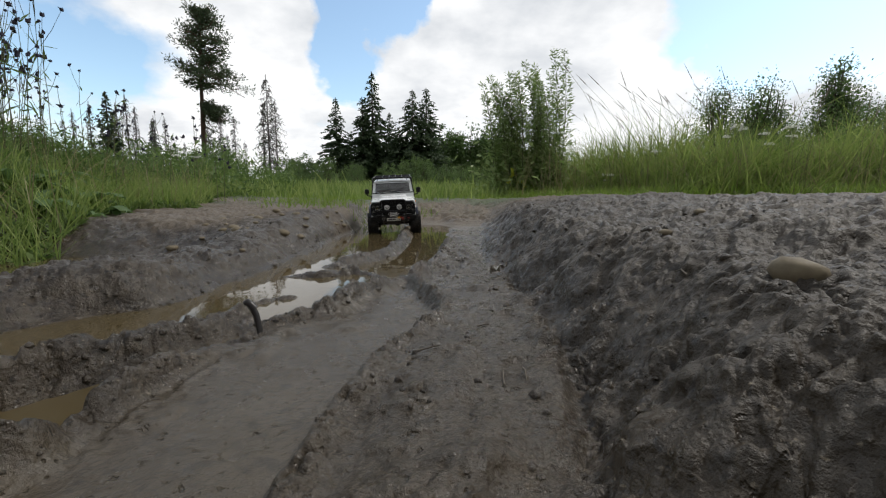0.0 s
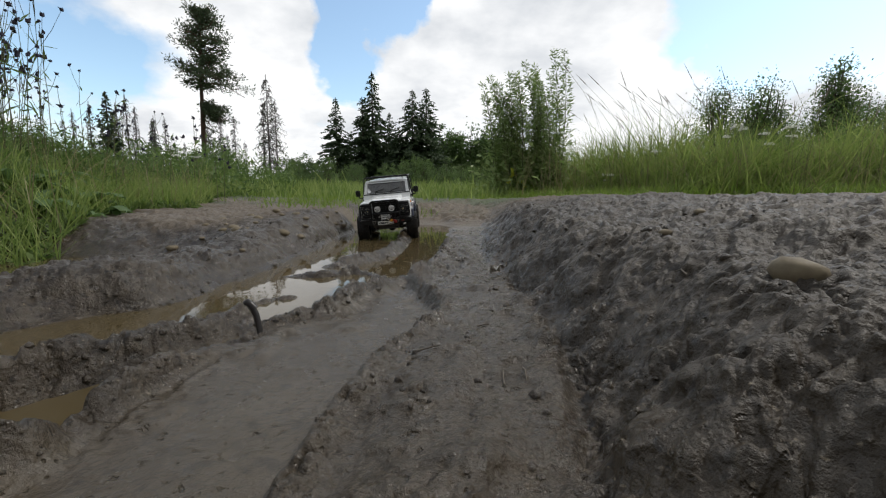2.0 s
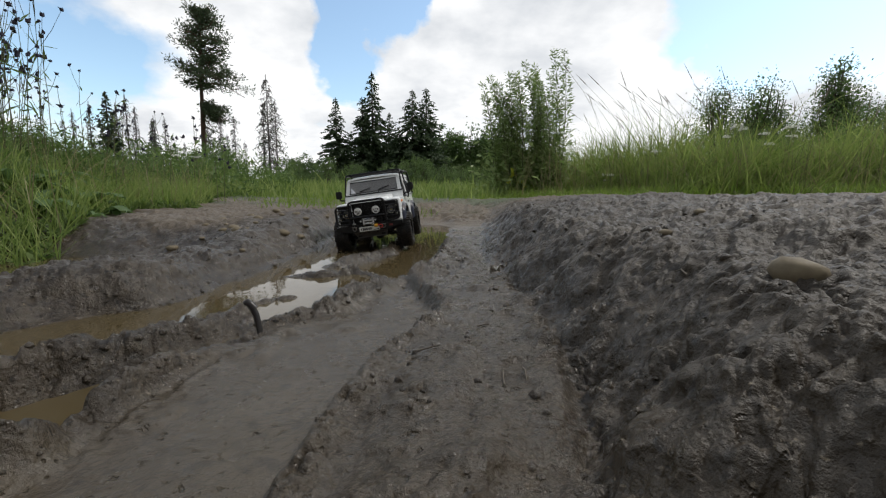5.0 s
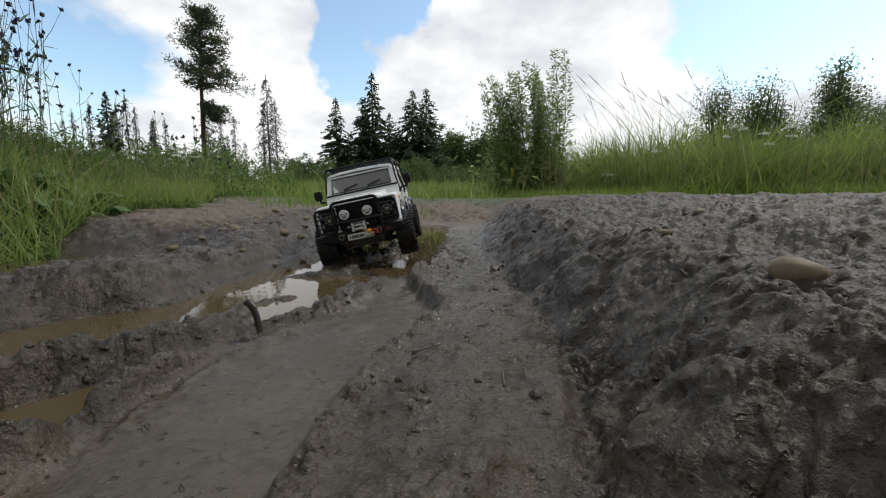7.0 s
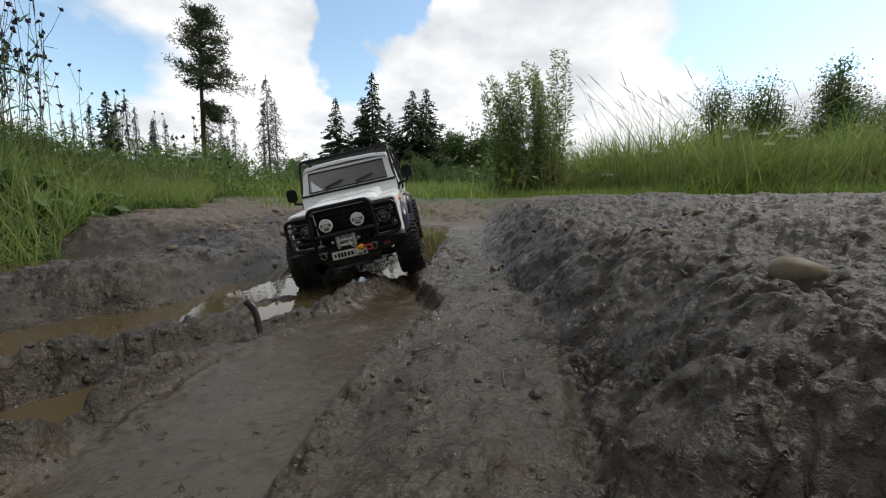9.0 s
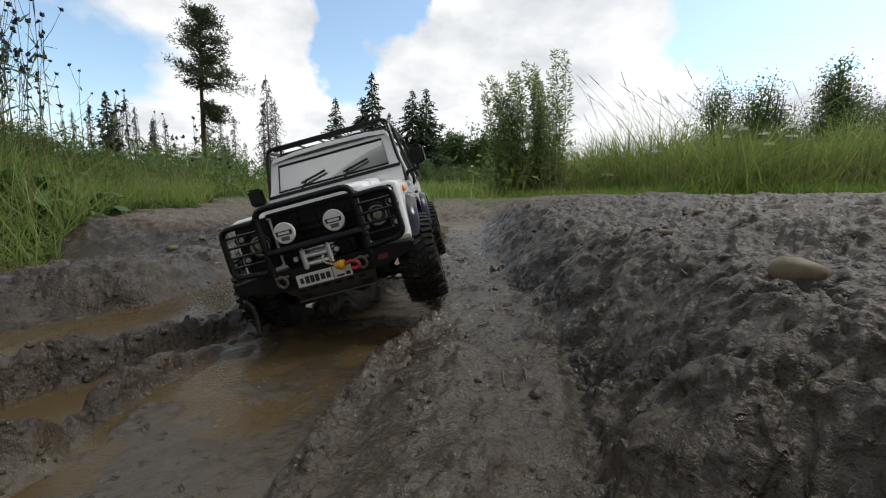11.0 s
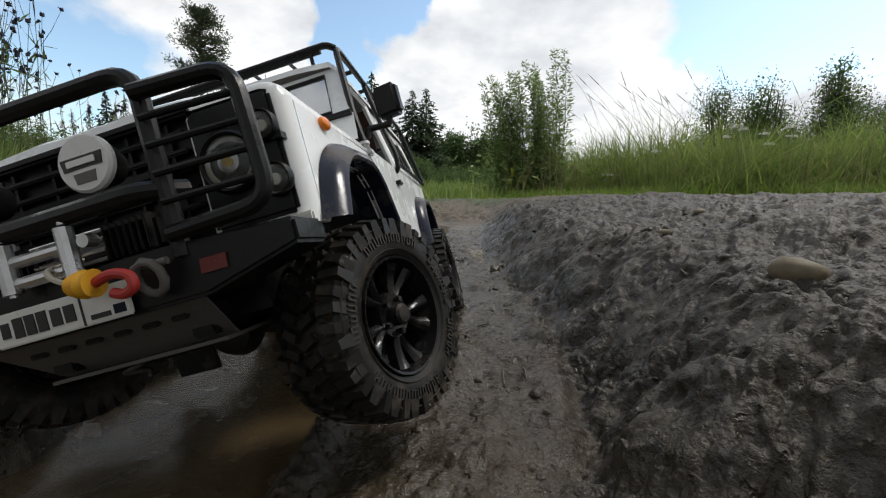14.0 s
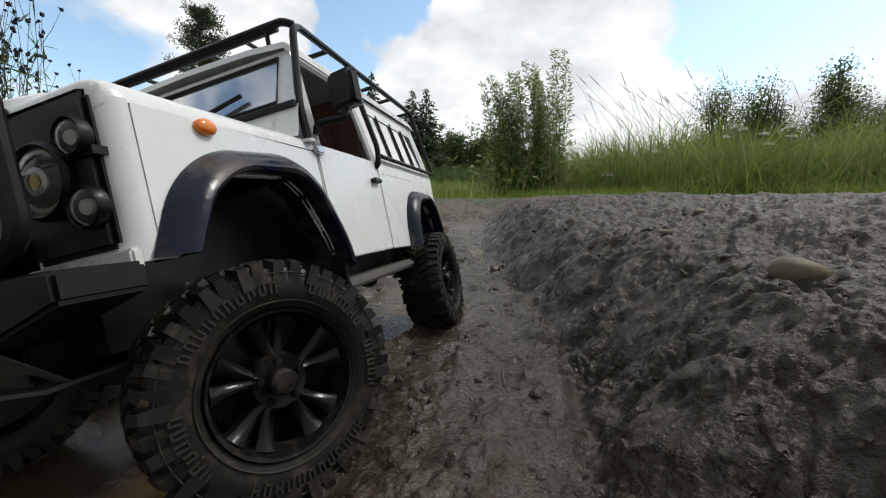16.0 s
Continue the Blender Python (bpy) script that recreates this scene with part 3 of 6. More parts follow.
def build_grass():
    s = Soup()
    p = sow(30000, -3.4, -0.85, 0.75, 3.6, left_bank)
    s.blades(p, 0.15 + 0.07 * vnoise(p[:, 0] * 2, p[:, 1] * 2, 5), 0.0036, 0.45)
    p = sow(52000, -0.2, 6.5, 1.2, 7.5, right_bank)
    edge = np.clip((p[:, 1] + 0.40 * p[:, 0] - 3.9) / 1.1, 0.22, 1)
    s.blades(p, 0.60 * edge * (1 + 0.9 * fbm(p[:, 0], p[:, 1], 0.7, 3, 0.5, 6)), 0.0125, 0.50, 0.6)
    p = sow(14000, -5.5, 2.5, 2.8, 10, mid_meadow)
    s.blades(p, 0.17 + 0.025 * (p[:, 1] - 3), 0.009, 0.35)
    p = sow(16000, -22, 22, 8, 34, lambda x, y: np.abs(x) < 1.25 * y)
    s.blades(p, 0.42 + 0.25 * vnoise(p[:, 0] * 0.5, p[:, 1] * 0.5, 8), 0.045, 0.35)
    p = sow(5000, -7, -1.8, 3.2, 9, lambda x, y: x < -0.5 * y)
    s.blades(p, 0.34, 0.012, 0.35)
    tagged(new("meadow_grass", s.mesh("meadow_grass", GRASS)), "tall green meadow grass on the banks", "grass", kind="stuff")
    s = Soup()
    p = sow(26000, -2.4, -0.9, 1.3, 3.4, lambda x, y: left_bank(x + 0.06, y) & (x > -1.0 - 0.45 * y))
    s.blades(p, 0.062, 0.004, 0.5)
    p = sow(12000, 0.2, 5, 2.4, 6, lambda x, y: right_bank(x, y + 0.3) & (y + 0.40 * x < 4.6))
    s.blades(p, 0.11, 0.006, 0.6)
    p = sow(9000, -2.4, 1.0, 1.7, 3.6, lambda x, y: patchy(x, y, 0.5, 0.10 - 0.16 * smooth(2.0, 2.9, y), 75))
    s.blades(p, 0.06, 0.004, 0.5)
    tagged(new("short_grass", s.mesh("short_grass", GRASS_LUSH)), "short bright green grass along the soil edge", "grass", kind="stuff")
    s = Soup()
    p = sow(1100, -3.5, -0.9, 0.8, 3.2, left_bank)
    s.blades(p, 0.24, 0.0035, 0.35, segs=4)
    p = sow(3600, 0.4, 6, 1.4, 6, right_bank)
    s.blades(p, 0.62, 0.005, 0.55, 0.6, segs=4)
    p = sow(500, 0.6, 5, 2.2, 5, lambda x, y: right_bank(x, y + 0.5) & ~right_bank(x, y - 0.4))
    s.blades(p, 0.10, 0.004, 1.6, 0.2)
    tagged(new("dry_grass", s.mesh("dry_grass", GRASS_DRY)), "dry straw-coloured grass stalks among the green", "grass", kind="stuff")


def seed_grass():
    """Long leaning stalks with narrow seed heads above the bank."""
    s, t = Soup(), Soup()
    for k in range(80):
        if k < 52:
            x, y, h, lean = rng.uniform(1.0, 3.0), rng.uniform(3.2, 4.6), rng.uniform(0.72, 1.02), -0.40
            if x / y > 0.75 and rng.random() < 0.4:
                h *= 1.1
        else:
            x, y, h, lean = rng.uniform(2.3, 3.6), rng.uniform(2.4, 3.4), rng.uniform(0.50, 0.78), 0.12
        z = ground_at(x, y)[0]
        tt = np.linspace(0, 1, 7)[:, None]
        l = lean * rng.uniform(0.3, 1.5)
        pts = np.array([[x, y, z]]) + tt * [[0, 0, h]] + (tt ** 2.2) * [[l * h, rng.normal(0, 0.06), -0.12 * h * abs(l)]]
        s.stick(pts, 0.0016, 0.0009, 3)
        d = pts[-1] - pts[-2]
        L = rng.uniform(0.07, 0.13)
        t.stick(np.array([pts[-1] - d * 0.05, pts[-1] + d / np.linalg.norm(d) * L * 0.5, pts[-1] + d / np.linalg.norm(d) * L]), 0.0036, 0.0010, 4)
    a = tagged(new("seed_stalk_grass"), "tall leaning grass stalks with brown seed heads", "grass", kind="stuff")
    child("stalks", s.mesh("stalks", STEM), a)
    child("seed_heads", t.mesh("seed_heads", SEED), a)


def mugwort():
    """Tall bushy herb on the bank: upright stems with short leaves all the way up."""
    s, t = Soup(), Soup()
    for k in range(40):
        left = k % 2 == 0
        cx = 0.74 if left else 1.06
        x, y = cx + rng.normal(0, 0.085), 4.25 + rng.normal(0, 0.10)
        h = rng.uniform(0.75, 1.30 if left else 1.42)
        z = 0.12
        tt = np.linspace(0, 1, 9)[:, None]
        lean = rng.normal(-0.05 if left else 0.02, 0.12)
        pts = np.array([[x, y, z]]) + tt * [[lean * 0.6, 0, h]] + tt ** 3 * [[-0.10, 0, -0.03]]
        s.stick(pts, 0.006, 0.0015, 4)
        n = int(360 * h)
        f = rng.uniform(0.05, 1, n) ** 0.9
        base = np.stack([np.interp(f, tt[:, 0], pts[:, i]) for i in range(3)], 1)
        r = 0.105 * (1 - 0.80 * f)
        out = rng.normal(size=(n, 3)) * [1, 1, 0.25]
        out /= np.linalg.norm(out, axis=1, keepdims=True)
        at = base + out * (r * rng.uniform(0.0, 1, n))[:, None]
        t.leaves(at, 0.066 * (1 - 0.4 * f), 0.24, 0.30, out)
    p = np.stack([rng.normal(0.88, 0.24, 1500), rng.normal(4.25, 0.16, 1500), 0.12 + np.abs(rng.normal(0, 0.22, 1500))], 1)
    t.leaves(p, 0.075, 0.4, 0.2)
    a = tagged(new("mugwort_bush"), "tall green mugwort clump growing on the bank edge", "bush")
    child("stem", s.mesh("stem", STEM), a)
    child("foliage", t.mesh("foliage", MUGWORT), a)
    yl = Soup()
    yl.leaves(np.stack([rng.normal(0.72, 0.05, 9), np.full(9, 4.02), rng.uniform(0.22, 0.36, 9)], 1), 0.085, 0.6, -0.1)
    tagged(child("yellow_leaves", yl.mesh("yellow_leaves", mat_leaf("yellowing_leaf", (0.35, 0.40, 0.04), (0.45, 0.45, 0.06))), a, "yellow-green fading leaves"), kind="stuff")


def head_weed(x, y, height, stems, spread, lean, name_label):
    """Dry-looking weed with branching stalks that end in round dark heads."""
    s, t, w = Soup(), Soup(), Soup()
    z = float(ground_at(x, y)[0])
    for k in range(stems):
        h = height * rng.uniform(0.62, 1.05)
        dx, dy = lean * h * rng.uniform(0.3, 1.5) + rng.normal(0, spread * 0.4), rng.normal(0, spread * 0.4)
        tt = np.linspace(0, 1, 8)[:, None]
        b = np.array([[x + rng.normal(0, spread), y + rng.normal(0, spread), z]])
        pts = b + tt * [[0, 0, h]] + tt ** 1.6 * [[dx, dy, 0]] + rng.normal(0, 0.004, (8, 3)) * tt
        s.stick(pts, 0.0022, 0.0009, 4)
        tips = [pts[-1]]
        for j in range(int(rng.integers(2, 5))):
            i = int(rng.integers(4, 7))
            e = pts[i] + np.array([rng.normal(0.02, 0.03), rng.normal(0, 0.03), rng.uniform(0.05, 0.12)]) * height / 0.6
            s.stick(np.array([pts[i], (pts[i] + e) / 2 + [0, 0, -0.008], e]), 0.0011, 0.0007, 3)
            tips.append(e)
        for e in tips:
            r = rng.uniform(0.0040, 0.0075)
            u = np.linspace(0, math.pi, 5)
            t.stick(np.stack([np.zeros(5) + e[0], np.zeros(5) + e[1], e[2] - r * np.cos(u)], 1)[1:4], r * 0.95, r * 0.9, 6)
            t.leaves(np.repeat(e[None], 5, 0), r * 2.0, 0.5, 0.6)
        at = pts[rng.integers(1, 7, 12)] + rng.normal(0, 0.008, (12, 3))
        w.leaves(at, 0.045, 0.13, -0.1)
    a = tagged(new("flowering_weed"), name_label, "weed", group="flowering weeds on the bank")
    child("stalk", s.mesh("stalk", STEM), a)
    tagged(child("bloom", t.mesh("bloom", HEAD), a, "dark round flower heads"), kind="stuff")
    tagged(child("narrow_leaves", w.mesh("narrow_leaves", WEED), a), kind="stuff")


def dock(x, y, size, count):
    """Low plant with large ribbed leaves."""
    a = tagged(new("dock_plant"), "low dock plant with broad green leaves", "plant", group="broad-leaved plants on the bank")
    z = float(ground_at(x, y)[0])
    for k in range(count):
        ang, L = rng.uniform(0, math.tau), size * rng.uniform(0.6, 1.2)
        rise = rng.uniform(0.1, 1.0)
        s = Soup()
        rows = []
        for j in range(7):
            t = j / 6
            w = L * 0.30 * math.sin(math.pi * min(1, t * 0.92 + 0.08)) ** 0.8
            o = L * (0.25 + t)
            h = L * (0.25 + rise * t - (0.35 + 0.5 * rise) * t * t)
            for q in (-1, 0, 1):
                rows.append((o * math.cos(ang) - q * w * math.sin(ang), o * math.sin(ang) + q * w * math.cos(ang), h + (0.12 * w if q else 0) + rng.normal(0, 0.004)))
        f = []
        for j in range(6):
            for q in range(2):
                i = j * 3 + q
                f += [[i, i + 1, i + 4], [i, i + 4, i + 3]]
        s.add(np.array(rows) + [x, y, z], f)
        s.stick(np.array([[x, y, z], [x + L * 0.12 * math.cos(ang), y + L * 0.12 * math.sin(ang), z + L * 0.15], [x + L * 0.25 * math.cos(ang), y + L * 0.25 * math.sin(ang), z + L * 0.25]]), 0.003, 0.002)
        child("leaf", s.mesh("leaf", BROAD, True), a)


def herb_tangle():
    """Leafy herbs filling the left bank between the grass: stems set with small leaves, tallest towards the back."""
    s, st = Soup(), Soup()
    p = sow(9000, -3.4, -0.85, 0.80, 3.6, left_bank)
    hh = (0.19 + 0.16 * fbm(p[:, 0], p[:, 1], 0.35, 3, 0.5, 77)) * np.clip((-0.66 - 0.40 * p[:, 1] - p[:, 0]) / 0.25, 0.15, 1)
    lean = rng.normal(0, 0.16, (len(p), 2))
    for k in range(9):
        f = (k + 0.6) / 9 + rng.uniform(-0.05, 0.05, len(p))
        q = p + np.stack([lean[:, 0] * hh * f, lean[:, 1] * hh * f, hh * f], 1)
        s.leaves(q, 0.036 * (1.1 - 0.55 * f), 0.34, 0.15)
    for b, h, l in zip(p[::4], hh[::4], lean[::4]):
        st.stick(np.array([b, b + [l[0] * h, l[1] * h, h]]), 0.0013, 0.0006, 3)
    p = sow(9000, -8.5, -1.3, 2.6, 8.5, lambda x, y: x < -0.36 * y)
    top = 0.34 * (1 + 1.1 * fbm(p[:, 0], p[:, 1], 0.8, 3, 0.5, 78))
    for k in range(6):
        q = p + np.stack([rng.normal(0, 0.02, len(p)), rng.normal(0, 0.02, len(p)), rng.uniform(0.05, 1.0, len(p)) * top], 1)
        s.leaves(q, 0.046, 0.30, 0.3)
    tagged(new("leafy_herbs", s.mesh("leafy_herbs", WEED)), "dense leafy green herbs and weeds on the bank", "weeds", kind="stuff")
    tagged(new("herb_stems", st.mesh("herb_stems", STEM)), "thin green stems of the bank herbs", "weeds", kind="stuff")


def umbel(x, y, h, r):
    a = tagged(new("yarrow"), "white flat-topped yarrow flower on a stalk", "flower", group="white umbel flowers")
    s, t = Soup(), Soup()
    z = float(ground_at(x, y)[0])
    top = np.array([x + rng.normal(0, 0.03), y, z + h])
    s.stick(np.array([[x, y, z], [x, y, z + h * 0.6], top]), 0.002, 0.0012, 4)
    for k in range(9):
        e = top + np.array([rng.normal(0, r * 0.5), rng.normal(0, r * 0.5), rng.uniform(0.0, r * 0.25)])
        s.stick(np.array([top - [0, 0, r], e]), 0.0009, 0.0006, 3)
        t.leaves(np.repeat(e[None], 12, 0) + rng.normal(0, r * 0.14, (12, 3)) * [1, 1, 0.3], r * 0.30, 0.9, 0.5)
    tagged(child("stalk", s.mesh("stalk", STEM), a), kind="stuff")
    tagged(child("flower", t.mesh("flower", UMBEL), a), kind="stuff")


def spruce(x, y, h, wide, seed, label, fullness=1.0):
    """Spruce: whorls of drooping branches hung with needle sprays."""
    g = np.random.default_rng(seed)
    s, t = Soup(), Soup()
    z0 = float(ground_at(x, y)[0])
    s.stick(np.array([[x, y, z0 - 0.3], [x, y, z0 + h * 0.5], [x, y, z0 + h]]), 0.018 * h, 0.004 * h, 7)
    z = 0.03 * h
    while z < h * 0.985:
        f = z / h
        L0 = 1.22 * wide * (1 - f) ** 0.80 * (0.9 + 0.2 * math.sin(f * 40 + seed))
        n = int(5 + 5 * (1 - f))
        for k in range(n):
            L = L0 * g.uniform(0.55, 1.2) + 0.02 * h * 0.3
            a = g.uniform(0, math.tau)
            m = max(3, int(L / (0.028 * h) * 2.6 * fullness))
            u = np.sort(g.uniform(0.1, 1, m))
            px = x + np.cos(a) * L * u
            py = y + np.sin(a) * L * u
            pz = z0 + z + L * (0.12 * u - 0.42 * u * u + 0.12 * u ** 4)
            at = np.stack([px, py, pz], 1)
            side = np.array([math.cos(a), math.sin(a), -0.25])
            w = np.stack([-np.sin(a) * np.ones(m), np.cos(a) * np.ones(m), np.zeros(m)], 1)
            sgn = np.where(g.random(m) < 0.5, 1, -1)[:, None]
            t.leaves(at, 0.050 * h * (1.15 - 0.75 * f), 0.42, -0.35, side + w * sgn * 0.8)
            t.leaves(at, 0.038 * h * (1.15 - 0.75 * f), 0.45, -0.6, side)
        z += h * 0.018 * (1.25 - 0.5 * f)
    a = tagged(new("spruce_tree"), label, "tree", group="spruces behind the meadow")
    child("trunk", s.mesh("trunk", BARK_DARK, True), a)
    child("crown", t.mesh("crown", SPRUCE), a)


def dead_spruce(x, y, h, wide, seed, green=0.0):
    """Bare grey spruce: thin drooping twigs, a few needles left low down."""
    g = np.random.default_rng(seed)
    s, t = Soup(), Soup()
    z0 = float(ground_at(x, y)[0])
    lean = g.normal(0, 0.012) * h
    s.stick(np.array([[x, y, z0 - 0.3], [x + lean * 0.4, y, z0 + h * 0.5], [x + lean, y, z0 + h]]), 0.011 * h, 0.003 * h, 5)
    for z in np.arange(0.10 * h, 0.98 * h, h * 0.022):
        f = z / h
        for k in range(int(g.integers(2, 6))):
            L = wide * (1 - f) ** 0.7 * g.uniform(0.3, 1.15) + 0.012 * h
            a = g.uniform(0, math.tau)
            u = np.linspace(0, 1, 4)
            pts = np.stack([x + lean * f + np.cos(a) * L * u, y + np.sin(a) * L * u, z0 + z + L * (0.25 * u - 0.75 * u * u + 0.25 * u ** 3)], 1)
            s.stick(pts, 0.0036 * h * (1 - 0.5 * f), 0.0015 * h, 3)
            for j in range(4):
                q = pts[1] + (pts[3] - pts[1]) * g.random()
                s.stick(np.array([q, q + [g.normal(0, 0.012) * h, g.normal(0, 0.012) * h, -g.uniform(0.012, 0.04) * h]]), 0.0017 * h, 0.0010 * h, 3)
            if g.random() < green * (1.2 - f):
                t.leaves(pts[g.integers(1, 4, 8)] + g.normal(0, 0.01 * h, (8, 3)), 0.030 * h, 0.4, -0.4)
    a = tagged(new("dead_spruce"), "bare grey dead spruce with drooping twigs", "tree", group="dead spruces")
    child("trunk", s.mesh("trunk", BARK_GREY), a)
    if t.n:
        child("crown", t.mesh("crown", SPRUCE), a)


def pine(x, y, h):
    """Tall pine: bare reddish trunk, heavy uneven crown and a lower side bough."""
    g = np.random.default_rng(5)
    s, t = Soup(), Soup()
    z0 = float(ground_at(x, y)[0])
    s.stick(np.array([[x, y, z0 - 0.5], [x + 0.1, y, z0 + h * 0.35], [x + 0.25, y, z0 + h * 0.62], [x + 0.7, y, z0 + h * 0.97]]), 0.022 * h * 0.8, 0.004 * h, 9)

    def bough(fz, ax, ay, L, rise, clumps, size):
        b = np.array([x + 0.25 + 0.45 * max(0, (fz - 0.62) / 0.35), y, z0 + h * fz])
        u = np.linspace(0, 1, 6)[:, None]
        e = np.array([ax, ay, 0.0]) * L
        pts = b + u * e + np.array([0, 0, 1]) * (L * (rise * u + 0.18 * np.sin(u * 5 + fz * 30) * u))
        s.stick(pts, 0.0050 * h, 0.0014 * h, 5)
        for k in range(clumps):
            f = g.uniform(0.30, 1.05)
            c = b + f * e + np.array([0, 0, L * (rise * f)]) + g.normal(0, 0.17, 3) * L * [1, 1, 0.75]
            r = size * g.uniform(0.55, 1.1)
            s.stick(np.array([b + 0.8 * f * e + [0, 0, L * rise * 0.8 * f], c]), 0.0014 * h, 0.0008 * h, 3)
            n = 44
            d = g.normal(size=(n, 3)) * [1, 1, 0.6]
            t.leaves(c + d * r * 0.36, r * 0.46, 0.34, 0.4, d)
    for k in range(58):
        fz = 0.585 + 0.41 * (k + g.random()) / 58
        a = g.uniform(0, math.tau)
        width = float(np.interp(fz, [0.58, 0.64, 0.70, 0.76, 0.82, 0.90, 0.95, 1.0], [1.6, 3.6, 3.4, 2.6, 3.3, 2.8, 1.9, 0.6]))
        bough(fz, math.cos(a), math.sin(a), width * g.uniform(0.40, 1.10), g.uniform(-0.15, 0.15) + 0.5 * smooth(0.7, 1.0, fz), 5, 0.80)
    for k in range(4):
        bough(0.62 + 0.02 * k, 1.0, g.normal(0, 0.3), g.uniform(3.2, 4.4), -0.12, 7, 0.8)
    for k in range(7):
        bough(0.53 - 0.012 * k, 1.0, g.normal(0, 0.3), g.uniform(1.6, 3.2), -0.60, 11, 0.75)
    for k in range(5):
        bough(0.30 + 0.04 * k, 1.0, g.normal(0, 0.4), g.uniform(0.9, 2.2), -0.8, 3, 0.6)
    for k in range(14):
        bough(g.uniform(0.15, 0.55), g.choice([-1, 1]), g.normal(0, 0.4), g.uniform(0.3, 0.8), -0.3, 0, 0.5)
    a = tagged(new("pine_tree"), "tall pine with bare reddish trunk and dark uneven crown", "tree")
    child("trunk", s.mesh("trunk", BARK_PINE, True), a)
    child("crown", t.mesh("crown", PINE), a)


def leafy_tree(x, y, h, wide, seed, leaf, label, group="", size=0.05, dense=1.0, tall=1.0):
    """Bush or young broadleaf tree: forked limbs carrying clumps of leaves with gaps."""
    g = np.random.default_rng(seed)
    s, t = Soup(), Soup()
    z0 = float(ground_at(x, y)[0])
    for k in range(int(16 * dense)):
        a, f = g.uniform(0, math.tau), g.uniform(0.15, 1.0)
        r = wide * math.sin(math.pi * min(1.0, 0.25 + 0.72 * f)) ** 0.7 * g.uniform(0.3, 1.0)
        e = np.array([x + math.cos(a) * r, y + math.sin(a) * r * 0.8, z0 + h * f * g.uniform(0.85, 1.0)])
        b = np.array([x + g.normal(0, wide * 0.12), y, z0 - 0.05])
        m = (b + e) / 2 + [0, 0, 0.10 * h]
        s.stick(np.array([b, m, e]), 0.012 * h, 0.003 * h, 5)
        for c in range(6):
            q = m + (e - m) * g.uniform(0.0, 1.15) + g.normal(0, 0.13 * wide, 3)
            rr = h * 0.085 * g.uniform(0.5, 1.2)
            n = 40
            d = g.normal(size=(n, 3)) * [1, 1, tall]
            t.leaves(q + d * rr * 0.62, size * 0.88 * h, 0.55, 0.1)
    a = tagged(new("leafy_bush"), label, "bush", group=group)
    child("branch", s.mesh("branch", BARK_DARK), a)
    child("foliage", t.mesh("foliage", leaf), a)


def at_dir(px_u, dist):
    return px_u * dist, dist


